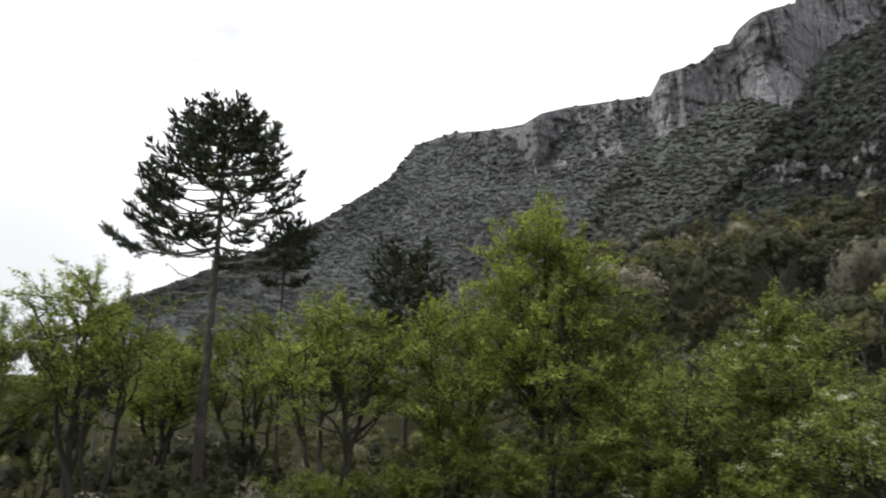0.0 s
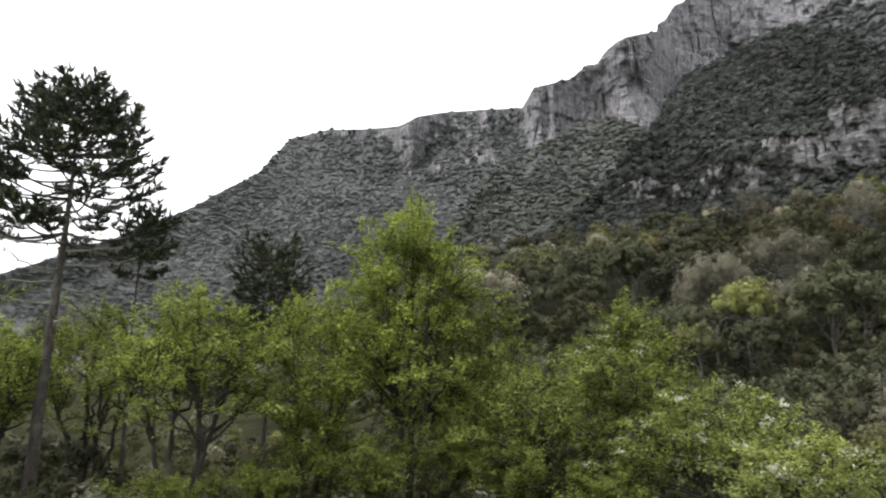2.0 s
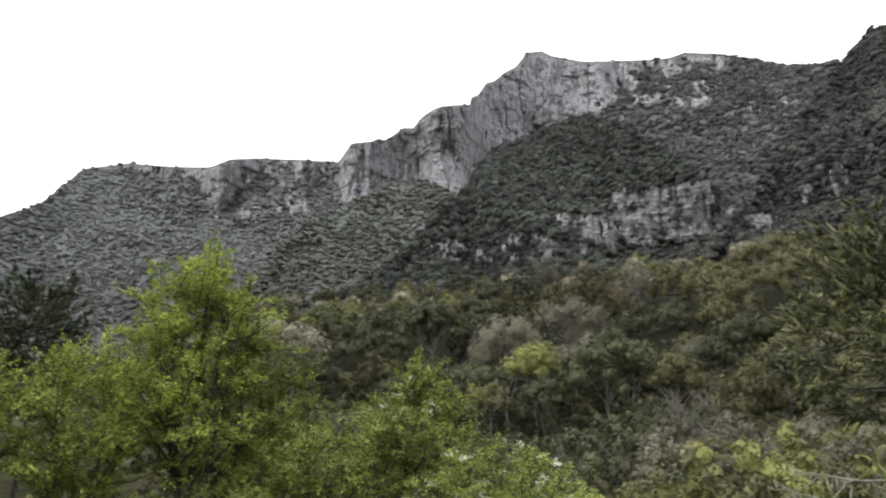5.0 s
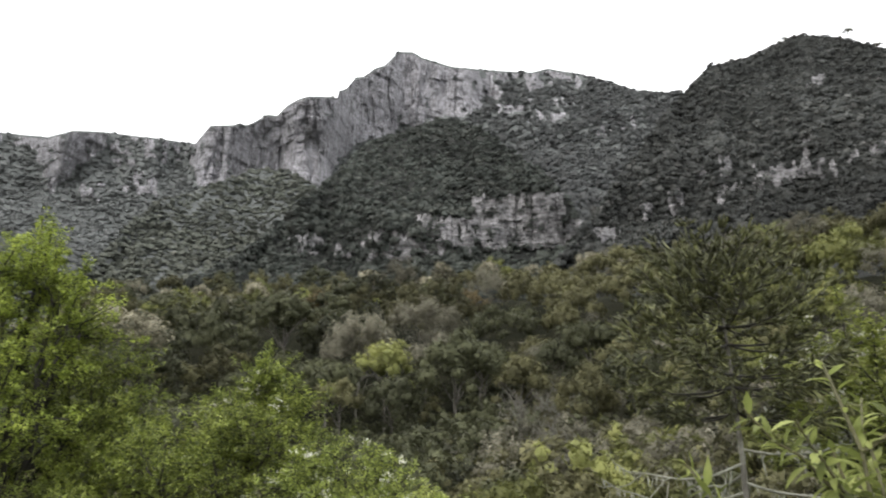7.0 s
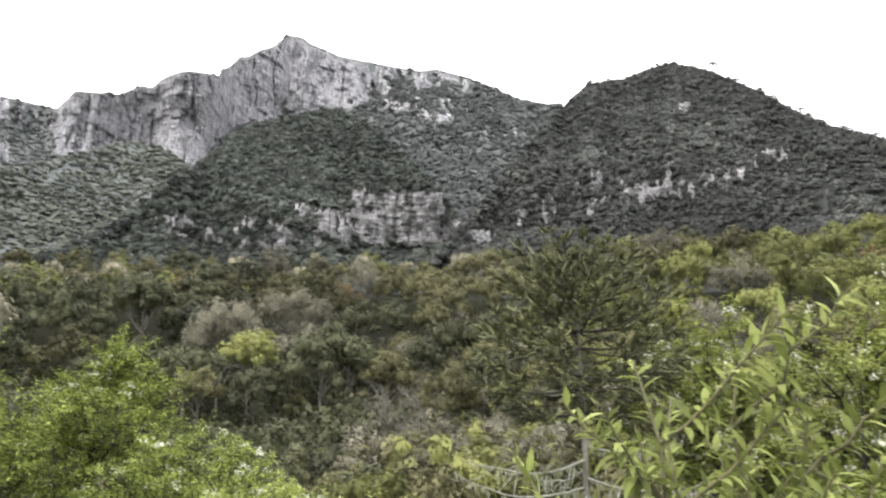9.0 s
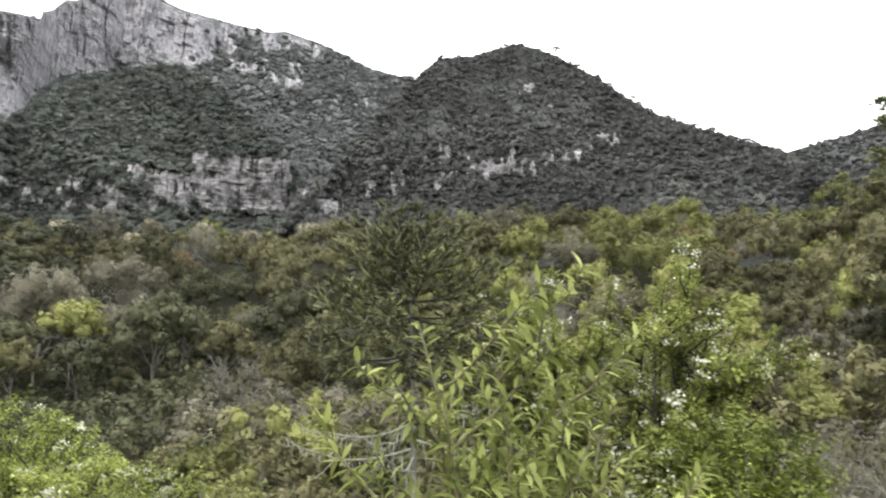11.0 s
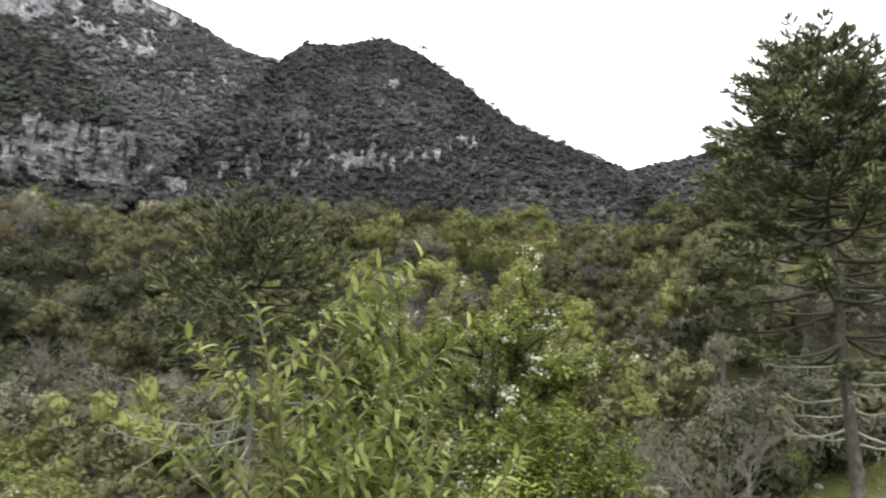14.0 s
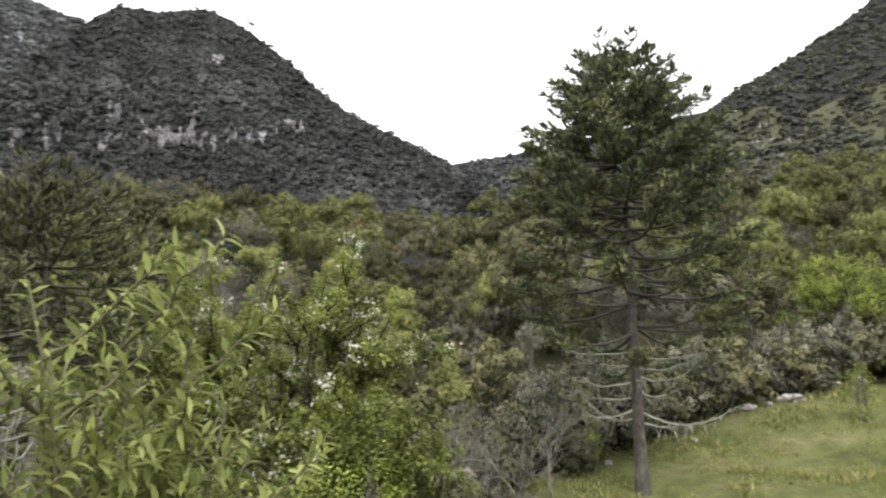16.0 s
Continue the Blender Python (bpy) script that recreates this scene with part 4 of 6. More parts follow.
def spray_tree(name, base, boughs, leaf_len, leaf_m, bark_m, seed, label, stem_r=0.09, per=20, every=0.17, reach=0.34, blossoms=60, start=0.35, category="tree", twigs=6, crook=0.3, trunks=0):
    """A tree of arching boughs clothed in leafy sprays. base: plan place; boughs: the plan place and height of each bough's tip. trunks: main stems that the other boughs fork from."""
    rng = np.random.default_rng(seed)
    gz = land_at(*base) - 0.1
    root = thing(name, base[0], base[1], gz, label, category)
    o = np.array([base[0], base[1], gz])
    wood, crown, flower = Bag(), Bag(), Bag()
    B, W, L = [], [], []
    main = []
    for i, tip in enumerate(boughs):
        e = np.array(tip, float) - o
        foot = np.array([0.12 * rng.normal(), 0.12 * rng.normal(), 0.0])
        r0 = stem_r * (0.6 + 0.5 * rng.random())
        if i < trunks:
            foot *= 2.5
            r0 *= 1.7
        elif trunks:
            near = min(main, key=lambda g: np.linalg.norm(g[0][6:, :2] - e[:2], axis=1).min() + 0.6 * rng.random())
            k = int(np.clip(np.searchsorted(near[0][:, 2], e[2] * (0.35 + 0.3 * rng.random())), 2, 9))
            foot = near[0][k]
            r0 = min(r0, near[1] * (1 - 0.08 * k))
        s = np.linspace(0, 1, 12)[:, None]
        p = foot + (e - foot) * np.concatenate([s ** 1.05, s ** 1.05, s ** 0.88], 1)
        p[1:-1] += rng.normal(size=(10, 3)) * 0.05 + np.cumsum(rng.normal(size=(10, 3)) * np.array([0.09, 0.09, 0.03]) * crook, 0) * np.linspace(1, 0.1, 10)[:, None]
        if i < trunks:
            main.append((p, r0))
        tube(wood, p, np.linspace(r0, r0 * 0.12, 12), 6)
        runs = [(p, start)]
        for q in range(twigs):
            k = 5 + int(rng.random() * 5)
            t = nrm(p[k + 1] - p[k - 1])
            w = nrm(t * 0.35 + rng.normal(size=3) * np.array([0.9, 0.9, 0.22]) + np.array([0, 0, 0.15]))
            b2 = p[k] + w * np.linalg.norm(e - foot * 0.5) * (0.12 + 0.16 * rng.random())
            p2 = bent(p[k], b2, 0.05, 0.03, rng, 6)
            tube(wood, p2, np.linspace(r0 * 0.35, r0 * 0.08, 6), 4)
            runs.append((p2, 0.15))
        for path, lo in runs:
            ln = np.linalg.norm(np.diff(path, axis=0), axis=1).sum()
            m = max(3, int(ln * (1 - lo) / every * 1.6))
            u = np.linspace(0, 1, len(path))
            for k in range(m):
                s1 = lo + (1 - lo) * (k + rng.random()) / m
                c = np.array([np.interp(s1, u, path[:, q]) for q in range(3)])
                t = nrm(path[-1] - path[-3])
                w = nrm(t * (0.5 + 0.5 * s1) + rng.normal(size=3) * np.array([0.8, 0.8, 0.35]) + np.array([0, 0, 0.45]))
                B.append(c + w * 0.05)
                W.append(w)
                L.append(reach * (0.6 + 0.7 * rng.random()) * (1.15 - 0.4 * s1))
                tube(wood, [c, c + w * L[-1] * 0.8], [0.009, 0.003], 3)
    B, W, L = np.array(B), np.array(W), np.array(L)
    shoot_leaves(crown, B, W, L, per, leaf_len, 0.62, rng)
    part("trunk", wood.mesh(name + "_wood", [bark_m]), root)
    part("crown", crown.mesh(name + "_leaves", [leaf_m], False), root)
    if blossoms:
        pick = rng.permutation(len(B))[:blossoms]
        flower_heads(flower, B[pick] + W[pick] * L[pick][:, None] * 0.8, rng, 18)
        part("blossom", flower.mesh(name + "_blossom", [M_BLOSSOM], False), root, "small white blossom clusters")
    return root


def sprayed(name, bearing, dist, top, shape, n, leaf_len, leaf_m, seed, label, blossoms=0, stem_r=0.10, every=0.34, reach=0.55, start=0.3, twigs=6):
    """A many-stemmed tree whose bough tips fill a crown. shape rows: share of the height, crown radius."""
    rng = np.random.default_rng(seed)
    x, y = bear(bearing, dist)
    gz = land_at(x, y)
    sh = np.array(shape, float)
    tips = [(x + 0.1, y, top)]
    for k in range(4):
        a = k * 1.7 + seed
        r = np.interp(0.72, sh[:, 0], sh[:, 1]) * (0.45 + 0.4 * rng.random())
        tips.append((x + r * math.cos(a), y + r * math.sin(a), gz + (top - gz) * (0.66 + 0.2 * rng.random())))
    for k in range(5, n):
        h = sh[0, 0] + (0.97 - sh[0, 0]) * ((k + rng.random()) / n) ** 0.8
        a = k * 2.4 + 0.5 * rng.normal()
        r = np.interp(h, sh[:, 0], sh[:, 1]) * (0.45 + 0.55 * rng.random() ** 0.5)
        tips.append((x + r * math.cos(a), y + r * math.sin(a), gz + (top - gz) * h))
    return spray_tree(name, (x, y), tips, leaf_len * 0.80, leaf_m, M_BARK_DARK, seed, label, stem_r * 0.62, 20, every, reach, blossoms, start, "tree", twigs, 1.3, 5)


def araucaria(name, bearing, dist, top, trunk_r, profile, whorls, per, needle_m, seed, label, tail=(0.42, 0.055), side_n=6, sag=0.10, lift=0.22,
              dead=(), lean=(0, 0), bald=0.5, bark=None, thin=0.0, stem=None, stout=1.0, hang=0.0, twig=0.3, rise=0.5, spacing=0.2, needles=4):
    """A parana pine. profile rows: share of the height, branch length. dead: heights and lengths of bare lower branches. hang: how far the lowest twigs droop."""
    rng = np.random.default_rng(seed)
    x, y = bear(bearing, dist)
    gz = land_at(x, y) - 0.1
    H = top - gz
    root = thing(name, x, y, gz, label, "pine tree")
    trunk, limb, green, bare, beard = Bag(), Bag(), Bag(), Bag(), Bag()
    hs = np.linspace(0, 1, 22)
    axis = np.stack([lean[0] * hs + 0.05 * np.sin(hs * 7 + seed), lean[1] * hs + 0.05 * np.cos(hs * 5), hs * H], -1)
    tr = trunk_r * (1 - 0.9 * hs ** 1.1) + trunk_r * 0.35 * np.exp(-hs * 26)
    tube(trunk, axis, tr, 12)
    at = lambda h: np.array([np.interp(h, hs, axis[:, q]) for q in range(3)])
    pr = np.array(profile, float)
    fp, fw, fe, fl = [], [], [], []
    for k in range(whorls):
        h = pr[0, 0] + (0.985 - pr[0, 0]) * ((k + 0.6 * rng.random()) / whorls) ** 0.82
        Lh = np.interp(h, pr[:, 0], pr[:, 1])
        hr = (h - pr[0, 0]) / (1 - pr[0, 0])                       # 0 at the lowest green branch, 1 at the top
        a0 = rng.random() * 6.283
        cnt = per + rng.integers(-1, 2)
        for b in range(cnt):
            an = a0 + 6.283 * b / cnt + rng.normal() * 0.2
            if rng.random() < thin * (1 - step(0.3, 0.7, hr)):
                continue
            L = Lh * (0.82 + 0.18 * rng.random())
            d = np.array([math.cos(an), math.sin(an), 0])
            sd = np.array([-d[1], d[0], 0])
            s = np.linspace(0, 1, 9)
            up0 = np.interp(hr, [0, 0.5, 0.85, 1.0], [-0.08, 0.05, rise, rise + 0.25]) + 0.07 * rng.normal()
            path = at(h) + d * (L * s)[:, None] + sd * (rng.normal() * 0.1 * L * s ** 2)[:, None]
            path[:, 2] += L * (up0 * s - sag * 4 * s * (1 - s) + lift * s ** 3)
            r0 = (0.016 + 0.013 * L) * stout
            tube(limb, path, np.linspace(r0, r0 * 0.35, 9), 5)
            pick = lambda u: np.array([np.interp(u, s, path[:, q]) for q in range(3)])
            b0 = np.interp(hr, [0, 0.45, 0.75, 1.0], [min(0.8, bald * 1.25), bald, bald * 0.8, bald * 0.2])
            droop = hang * (1 - step(0.15, 0.75, hr))
            ends = np.array([0, 0, 1.0 - 2.0 * droop])
            ns = max(3, int(side_n * (0.5 + L / 3)))
            for q in range(ns):
                u = b0 + (1 - b0) * (q + rng.random()) / ns
                p0 = pick(u)
                sg = 1 if q % 2 else -1
                bl = twig * L * (1.15 - u) * (0.7 + 0.6 * rng.random()) + 0.12
                w = nrm(d * 0.8 + sd * sg * (0.5 + 0.5 * rng.random()) + np.array([0, 0, 0.15 - 0.4 * droop + 0.25 * rng.normal()]))
                p1 = p0 + w * bl
                tube(limb, [p0, (p0 + p1) / 2 - np.array([0, 0, 0.03]), p1], [0.013 * stout, 0.010 * stout, 0.006], 3)
                m = max(2, int(bl / spacing + rng.random()))
                t = (np.arange(m) + 0.5 + 0.5 * rng.random(m)) / m
                fp.append(p0 + (p1 - p0) * t[:, None])
                fw.append(w + rng.normal(size=(m, 3)) * 0.55)
                fe.append(w * 0.5 + ends + rng.normal(size=(m, 3)) * 0.35)
                fl.append(tail[0] * (0.6 + 0.7 * rng.random(m)))
            m = 5
            fp.append(np.repeat(path[-1:], m, 0) - d * 0.05)
            fw.append(d + rng.normal(size=(m, 3)) * 0.55)
            fe.append(d * 0.4 + ends + rng.normal(size=(m, 3)) * 0.4)
            fl.append(tail[0] * (0.7 + 0.6 * rng.random(m)))
    fp, fw, fe, fl = np.concatenate(fp), np.concatenate(fw), np.concatenate(fe), np.concatenate(fl)
    foxtails(green, fp, fw, fe, fl, tail[1] * (0.75 + 0.5 * rng.random(len(fp))), rng, needles)
    for h, L, an, dp in dead:
        d = np.array([math.sin(radians(an)), math.cos(radians(an)), 0])
        s = np.linspace(0, 1, 9)
        path = at(h) + d * (L * s)[:, None] + np.cumsum(rng.normal(size=(9, 3)) * 0.06, 0) * s[:, None]
        path[:, 2] += L * (-dp * 4 * s * (1 - s) * 0.6 + (0.12 - dp * 0.2) * s)
        tube(bare, path, np.linspace(0.045, 0.014, 9) * stout, 5)
        for q in range(5):
            u = 0.25 + 0.7 * rng.random()
            p0 = np.array([np.interp(u, s, path[:, c]) for c in range(3)])
            p1 = p0 + nrm(d + rng.normal(size=3) * 0.7) * (0.25 + 0.5 * rng.random())
            tube(bare, [p0, (p0 + p1) / 2 - np.array([0, 0, 0.05]), p1], [0.013, 0.01, 0.004], 3)
        m = int(12 * L)
        u = rng.random(m)
        bp = np.stack([np.interp(u, s, path[:, c]) for c in range(3)], -1)
        leaves(beard, bp, np.array([0, 0, -1.0]) + rng.normal(size=(m, 3)) * 0.15, rng.normal(size=(m, 3)), 0.12 + 0.42 * rng.random(m) ** 3, 0.02 + 0.03 * rng.random(m))
    part("trunk", trunk.mesh(name + "_trunk", [stem or M_BARK_PINE]), root)
    tagged(part("branchwork", limb.mesh(name + "_branches", [bark or M_BARK_PINE]), root), kind="stuff")
    tagged(part("needle_foliage", green.mesh(name + "_needles", [needle_m], False), root), kind="stuff")
    if len(dead):
        tagged(part("deadwood", bare.mesh(name + "_dead", [M_LICHEN]), root, "bare pale dead branches crusted with lichen"), kind="stuff")
        tagged(part("lichen", beard.mesh(name + "_beard", [M_LICHEN], False), root, "hanging strands of pale lichen"), kind="stuff")
    return root


def twiggy_mesh(seed, H, spread, levels=4):
    """Bare forked branches of a leafless tree."""
    rng = np.random.default_rng(seed)
    bag = Bag()

    def grow(p, w, L, r, lv):
        n = 5 if lv > 1 else 3
        pts = [p]
        for i in range(n - 1):
            w = nrm(w + rng.normal(size=3) * 0.16 + np.array([0, 0, 0.05]))
            pts.append(pts[-1] + w * L / (n - 1))
        tube(bag, pts, np.linspace(r, r * 0.6, n), 6 if lv == levels else 4 if lv > 1 else 3)
        if lv == 0:
            return
        kids = rng.integers(4, 6)
        for k in range(kids):
            s = rng.integers(max(1, n // 2), n)
            d = nrm(np.cross(w, rng.normal(size=3)))
            grow(pts[s], nrm(w + d * spread * (0.6 + 0.6 * rng.random())), L * (0.55 + 0.2 * rng.random()), r * 0.52, lv - 1)

    grow(np.zeros(3), np.array([0, 0, 1.0]), H * 0.40, 0.013 * H, levels)
    return bag.mesh("bare_tree_wood", [M_BARK_PALE])


def crown_mesh(seed, lumps, quads, size, flat, mat, sides=6, rings=3):
    """A forest crown one unit in radius: rounded leafy pads on an umbrella of boughs, fringed with leaf sprays."""
    rng = np.random.default_rng(seed)
    bag = Bag()
    k = np.arange(lumps)
    u = np.sqrt((k + 0.5) / lumps)
    a = k * 2.4 + seed + 0.5 * rng.normal(size=lumps)
    z = (1 - u * u) * 0.62 * flat - 0.34 * rng.random(lumps) * (k % 3 == 0) + 0.09 * rng.normal(size=lumps)
    c = np.stack([np.cos(a) * u * 0.78, np.sin(a) * u * 0.78, z], -1)
    rr = 0.17 + 0.19 * rng.random(lumps)
    # pads: uneven flattened globes
    th = np.linspace(0.12, 2.55, rings + 1)
    ph = np.arange(sides) * 6.2832 / sides
    g = np.stack([np.sin(th)[:, None] * np.cos(ph), np.sin(th)[:, None] * np.sin(ph), np.cos(th)[:, None] + 0 * ph], -1).reshape(-1, 3)
    ii, jj = np.meshgrid(np.arange(rings), np.arange(sides), indexing="ij")
    j2 = (jj + 1) % sides
    f = np.stack([ii * sides + jj, (ii + 1) * sides + jj, (ii + 1) * sides + j2, ii * sides + j2], -1).reshape(-1, 4)
    normals = []
    for q in range(lumps):
        wob = 0.78 + 0.44 * rng.random((len(g), 1))
        bag.add(c[q] + g * wob * rr[q] * np.array([0.66, 0.66, 0.5]), f)
        normals.append(nrm(g * 0.8 + nrm(c[q] + np.array([0, 0, 0.3])) * 0.3 + rng.normal(size=g.shape) * 0.22))
    k = rng.choice(lumps, quads, p=rr ** 2 / (rr ** 2).sum())
    d = nrm(rng.normal(size=(quads, 3)) + np.array([0, 0, 0.7]))
    pos = c[k] + d * (rr[k] * (0.66 + 0.52 * rng.random(quads)))[:, None] * np.array([1, 1, 0.75])
    up = nrm(d + np.array([0, 0, 0.45]) + rng.normal(size=(quads, 3)) * 0.3)
    way = nrm(np.cross(up, rng.normal(size=(quads, 3))))
    sz = size * (0.6 + 0.8 * rng.random(quads))
    leaves(bag, pos - way * sz[:, None] * 0.5, way, up, sz, sz * 0.9)
    normals.append(np.repeat(nrm(d * 0.8 + nrm(pos + np.array([0, 0, 0.3])) * 0.45 + up * 0.3), 4, 0))
    return bag.mesh("forest_crown", [mat], True, np.concatenate(normals))


def limb_mesh(seed, n=6):
    """Trunk and boughs under a forest crown; unit height to the crown's centre."""
    rng = np.random.default_rng(seed)
    bag = Bag()
    p = np.array([[0, 0, 0], [0.02, 0.01, 0.3], [-0.02, 0.02, 0.6], [0.02, 0, 0.95]]) + rng.normal(size=(4, 3)) * 0.012
    tube(bag, p, [0.030, 0.024, 0.018, 0.010], 6)
    for k in range(n):
        a = 6.283 * k / n + rng.random()
        s = 0.4 + 0.45 * rng.random()
        q = np.array([0, 0, s])
        e = q + np.array([math.cos(a) * 0.32, math.sin(a) * 0.32, 0.28 + 0.2 * rng.random()])
        tube(bag, bent(q, e, 0.03, 0.012, rng, 5), np.linspace(0.013, 0.004, 5), 4)
    return bag.mesh("forest_limbs", [M_BARK_MID])

# ---- the trees of the hollow ----
sprayed("broadleaf_tree", 7.9, 32, 9.5, [(0.2, 5.0), (0.35, 5.8), (0.48, 5.6), (0.6, 4.6), (0.74, 3.0), (0.86, 1.6), (1.0, 0.25)], 46, 0.22, M_LEAF_MID,
        21, "tall many-stemmed tree in fresh spring-green leaf", stem_r=0.15)
sprayed("broadleaf_tree", 13.4, 33, 5.4, [(0.2, 3.6), (0.45, 4.4), (0.7, 3.4), (0.9, 1.8), (1.0, 0.4)], 26, 0.21, M_LEAF_SPRING, 22, "spring-green tree with dark stems among its neighbours")
sprayed("broadleaf_tree", 1.6, 30, 5.0, [(0.2, 3.8), (0.45, 4.6), (0.7, 3.6), (0.88, 2.0), (1.0, 0.4)], 30, 0.21, M_LEAF_MID, 23, "leafy mid-green tree with slender dark stems", start=0.4)
sprayed("broadleaf_tree", 24.7, 30, 4.3, [(0.15, 3.8), (0.3, 5.0), (0.5, 5.2), (0.68, 4.0), (0.82, 2.0), (0.9, 0.7), (1.0, 0.2)], 40, 0.21, M_LEAF_SPRING, 24, "spreading tree in lime-green young leaf", blossoms=60, start=0.35)
sprayed("broadleaf_tree", 31.0, 26, 0.9, [(0.15, 3.4), (0.45, 4.6), (0.75, 3.6), (1.0, 0.8)], 30, 0.18, M_LEAF_SPRING, 25, "low spreading tree in lime-green leaf with pale blossom", blossoms=80)
sprayed("broadleaf_tree", 19.0, 27, 1.9, [(0.15, 3.0), (0.5, 4.2), (0.8, 2.8), (1.0, 0.6)], 24, 0.20, M_LEAF_SPRING, 26, "low spring-green tree with dark forked stems", start=0.4)
sprayed("broadleaf_tree", 37.4, 18, -0.5, [(0.15, 2.4), (0.5, 3.2), (0.8, 2.4), (1.0, 0.6)], 22, 0.16, M_LEAF_LIME, 27, "low lime-green tree with pale blossom", blossoms=60, every=0.22, reach=0.4)
for b, r, top, n, sd in [(-3.4, 27, -1.8, 10, 201), (4.6, 27, -1.2, 12, 202), (10.6, 28, -0.6, 13, 203), (15.8, 26, -1.4, 11, 204), (22.4, 24, -1.8, 10, 205),
                        (-10.5, 27, -2.2, 9, 206), (-31.6, 36, 2.2, 16, 209), (-28.4, 37, 1.6, 14, 210), (1.2, 29, 0.2, 11, 207), (13.0, 30, 1.0, 12, 208)]:
    sprayed("young_tree", b, r, top, [(0.2, 1.7), (0.5, 2.3), (0.8, 1.7), (1.0, 0.4)], n, 0.19, M_LEAF_FRESH, sd, "low bushy young tree in fresh green leaf under its taller neighbours", stem_r=0.06)
sprayed("broadleaf_tree", -26.0, 31, 5.7, [(0.5, 2.6), (0.6, 3.8), (0.75, 3.4), (0.9, 2.2), (1.0, 0.6)], 24, 0.21, M_LEAF_MID, 28, "open tree with dark crooked stems and fresh green leaves", start=0.55, stem_r=0.15)
sprayed("broadleaf_tree", -33.5, 30, 4.2, [(0.35, 2.4), (0.55, 3.6), (0.78, 3.0), (1.0, 0.6)], 24, 0.21, M_LEAF_MID, 29, "open green tree with crooked dark stems", start=0.55, stem_r=0.15)
sprayed("broadleaf_tree", -8.4, 29, 4.7, [(0.45, 2.6), (0.55, 4.0), (0.7, 3.8), (0.87, 2.2), (1.0, 0.5)], 30, 0.21, M_LEAF_MID, 30, "many-stemmed tree in fresh mid-green leaf", start=0.52, stem_r=0.15)
sprayed("broadleaf_tree", -14.8, 38, 5.2, [(0.4, 2.6), (0.55, 4.0), (0.75, 3.2), (1.0, 0.6)], 20, 0.22, M_LEAF_MID, 31, "green tree standing behind the pine's trunk", start=0.45, stem_r=0.14)
sprayed("broadleaf_tree", -21.0, 36, 3.6, [(0.4, 2.6), (0.55, 3.8), (0.8, 2.6), (1.0, 0.6)], 20, 0.22, M_LEAF_MID, 32, "open green tree with many thin stems", start=0.45, stem_r=0.14)


def spot(b, r, z):
    """A point at a bearing and a distance from the south end of the path."""
    x, y = bear(b, r)
    return x + 0.3, y - 0.77, z


spray_tree("blossom_tree", spot(67.5, 17.0, 0)[:2], [spot(64.9, 16.6, 3.45), spot(68.5, 16.2, 3.3), spot(62.3, 16.8, 3.0), spot(60.4, 16.5, 2.0), spot(71.3, 16.3, 2.2), spot(66.4, 17.6, 3.1), spot(66.6, 15.2, 2.4),
           spot(63.6, 15.4, 1.5), spot(70.2, 15.0, 0.9), spot(61.5, 15.2, 0.4), spot(67.2, 14.8, 0.3), spot(73.2, 16.6, 3.0), spot(65.0, 14.7, -0.9), spot(71.6, 15.0, -0.9), spot(64.2, 17.8, 2.0)], 0.15, M_LEAF_LIME, M_BARK_DARK, 33,
           "lime-green fruit tree dotted with white blossom", blossoms=95, every=0.19)
spray_tree("blossom_tree", spot(74.6, 16.4, 0)[:2], [spot(79.3, 16.0, 3.6), spot(77.1, 15.6, 2.7), spot(78.4, 16.6, 3.0), spot(80.6, 15.8, 2.2), spot(84.3, 15.6, 1.6), spot(82.2, 16.4, 1.9), spot(83.4, 15.0, 0.9), spot(75.4, 16.8, 2.2), spot(76.0, 14.8, 1.4),
           spot(79.6, 14.6, 1.0), spot(81.6, 14.4, 0.2), spot(73.6, 15.2, 0.9), spot(77.4, 14.0, 0.1), spot(72.6, 15.2, -0.6), spot(80.6, 17.4, 1.6), spot(74.8, 13.8, -1.0), spot(79.0, 13.8, -0.8)], 0.15, M_LEAF_LIME, M_BARK_DARK, 34,
           "lime-green fruit tree with layered boughs and white blossom", blossoms=150, stem_r=0.11, every=0.19)
spray_tree("shrub", spot(81.8, 13.0, 0)[:2], [spot(77.2, 12.6, -0.1), spot(79.4, 12.4, 0.0), spot(81.0, 12.6, -0.1), spot(83.4, 12.6, -0.2), spot(86.2, 12.8, -0.35), spot(84.6, 12.2, -0.7), spot(79.0, 12.0, -0.7), spot(82.2, 11.9, -0.8), spot(87.0, 12.6, -0.9),
           spot(76.8, 12.4, -0.9), spot(81.2, 13.4, 0.1)], 0.13, M_LEAF_FRESH, M_BARK_DARK, 35,
           "bright green spreading shrub with layered sprays", blossoms=0, stem_r=0.04, category="shrub", start=0.25)
broad_tree("shrub", 82.0, 12.0, -1.0, [(0.0, 0.8), (0.5, 1.2), (0.8, 0.8), (1.0, 0.3)], 5, 260, 0.12, M_LEAF_MID,
           M_BARK_DARK, 36, "low green shrub among dry stems", gaps=0.40, stem_r=0.04, category="shrub")

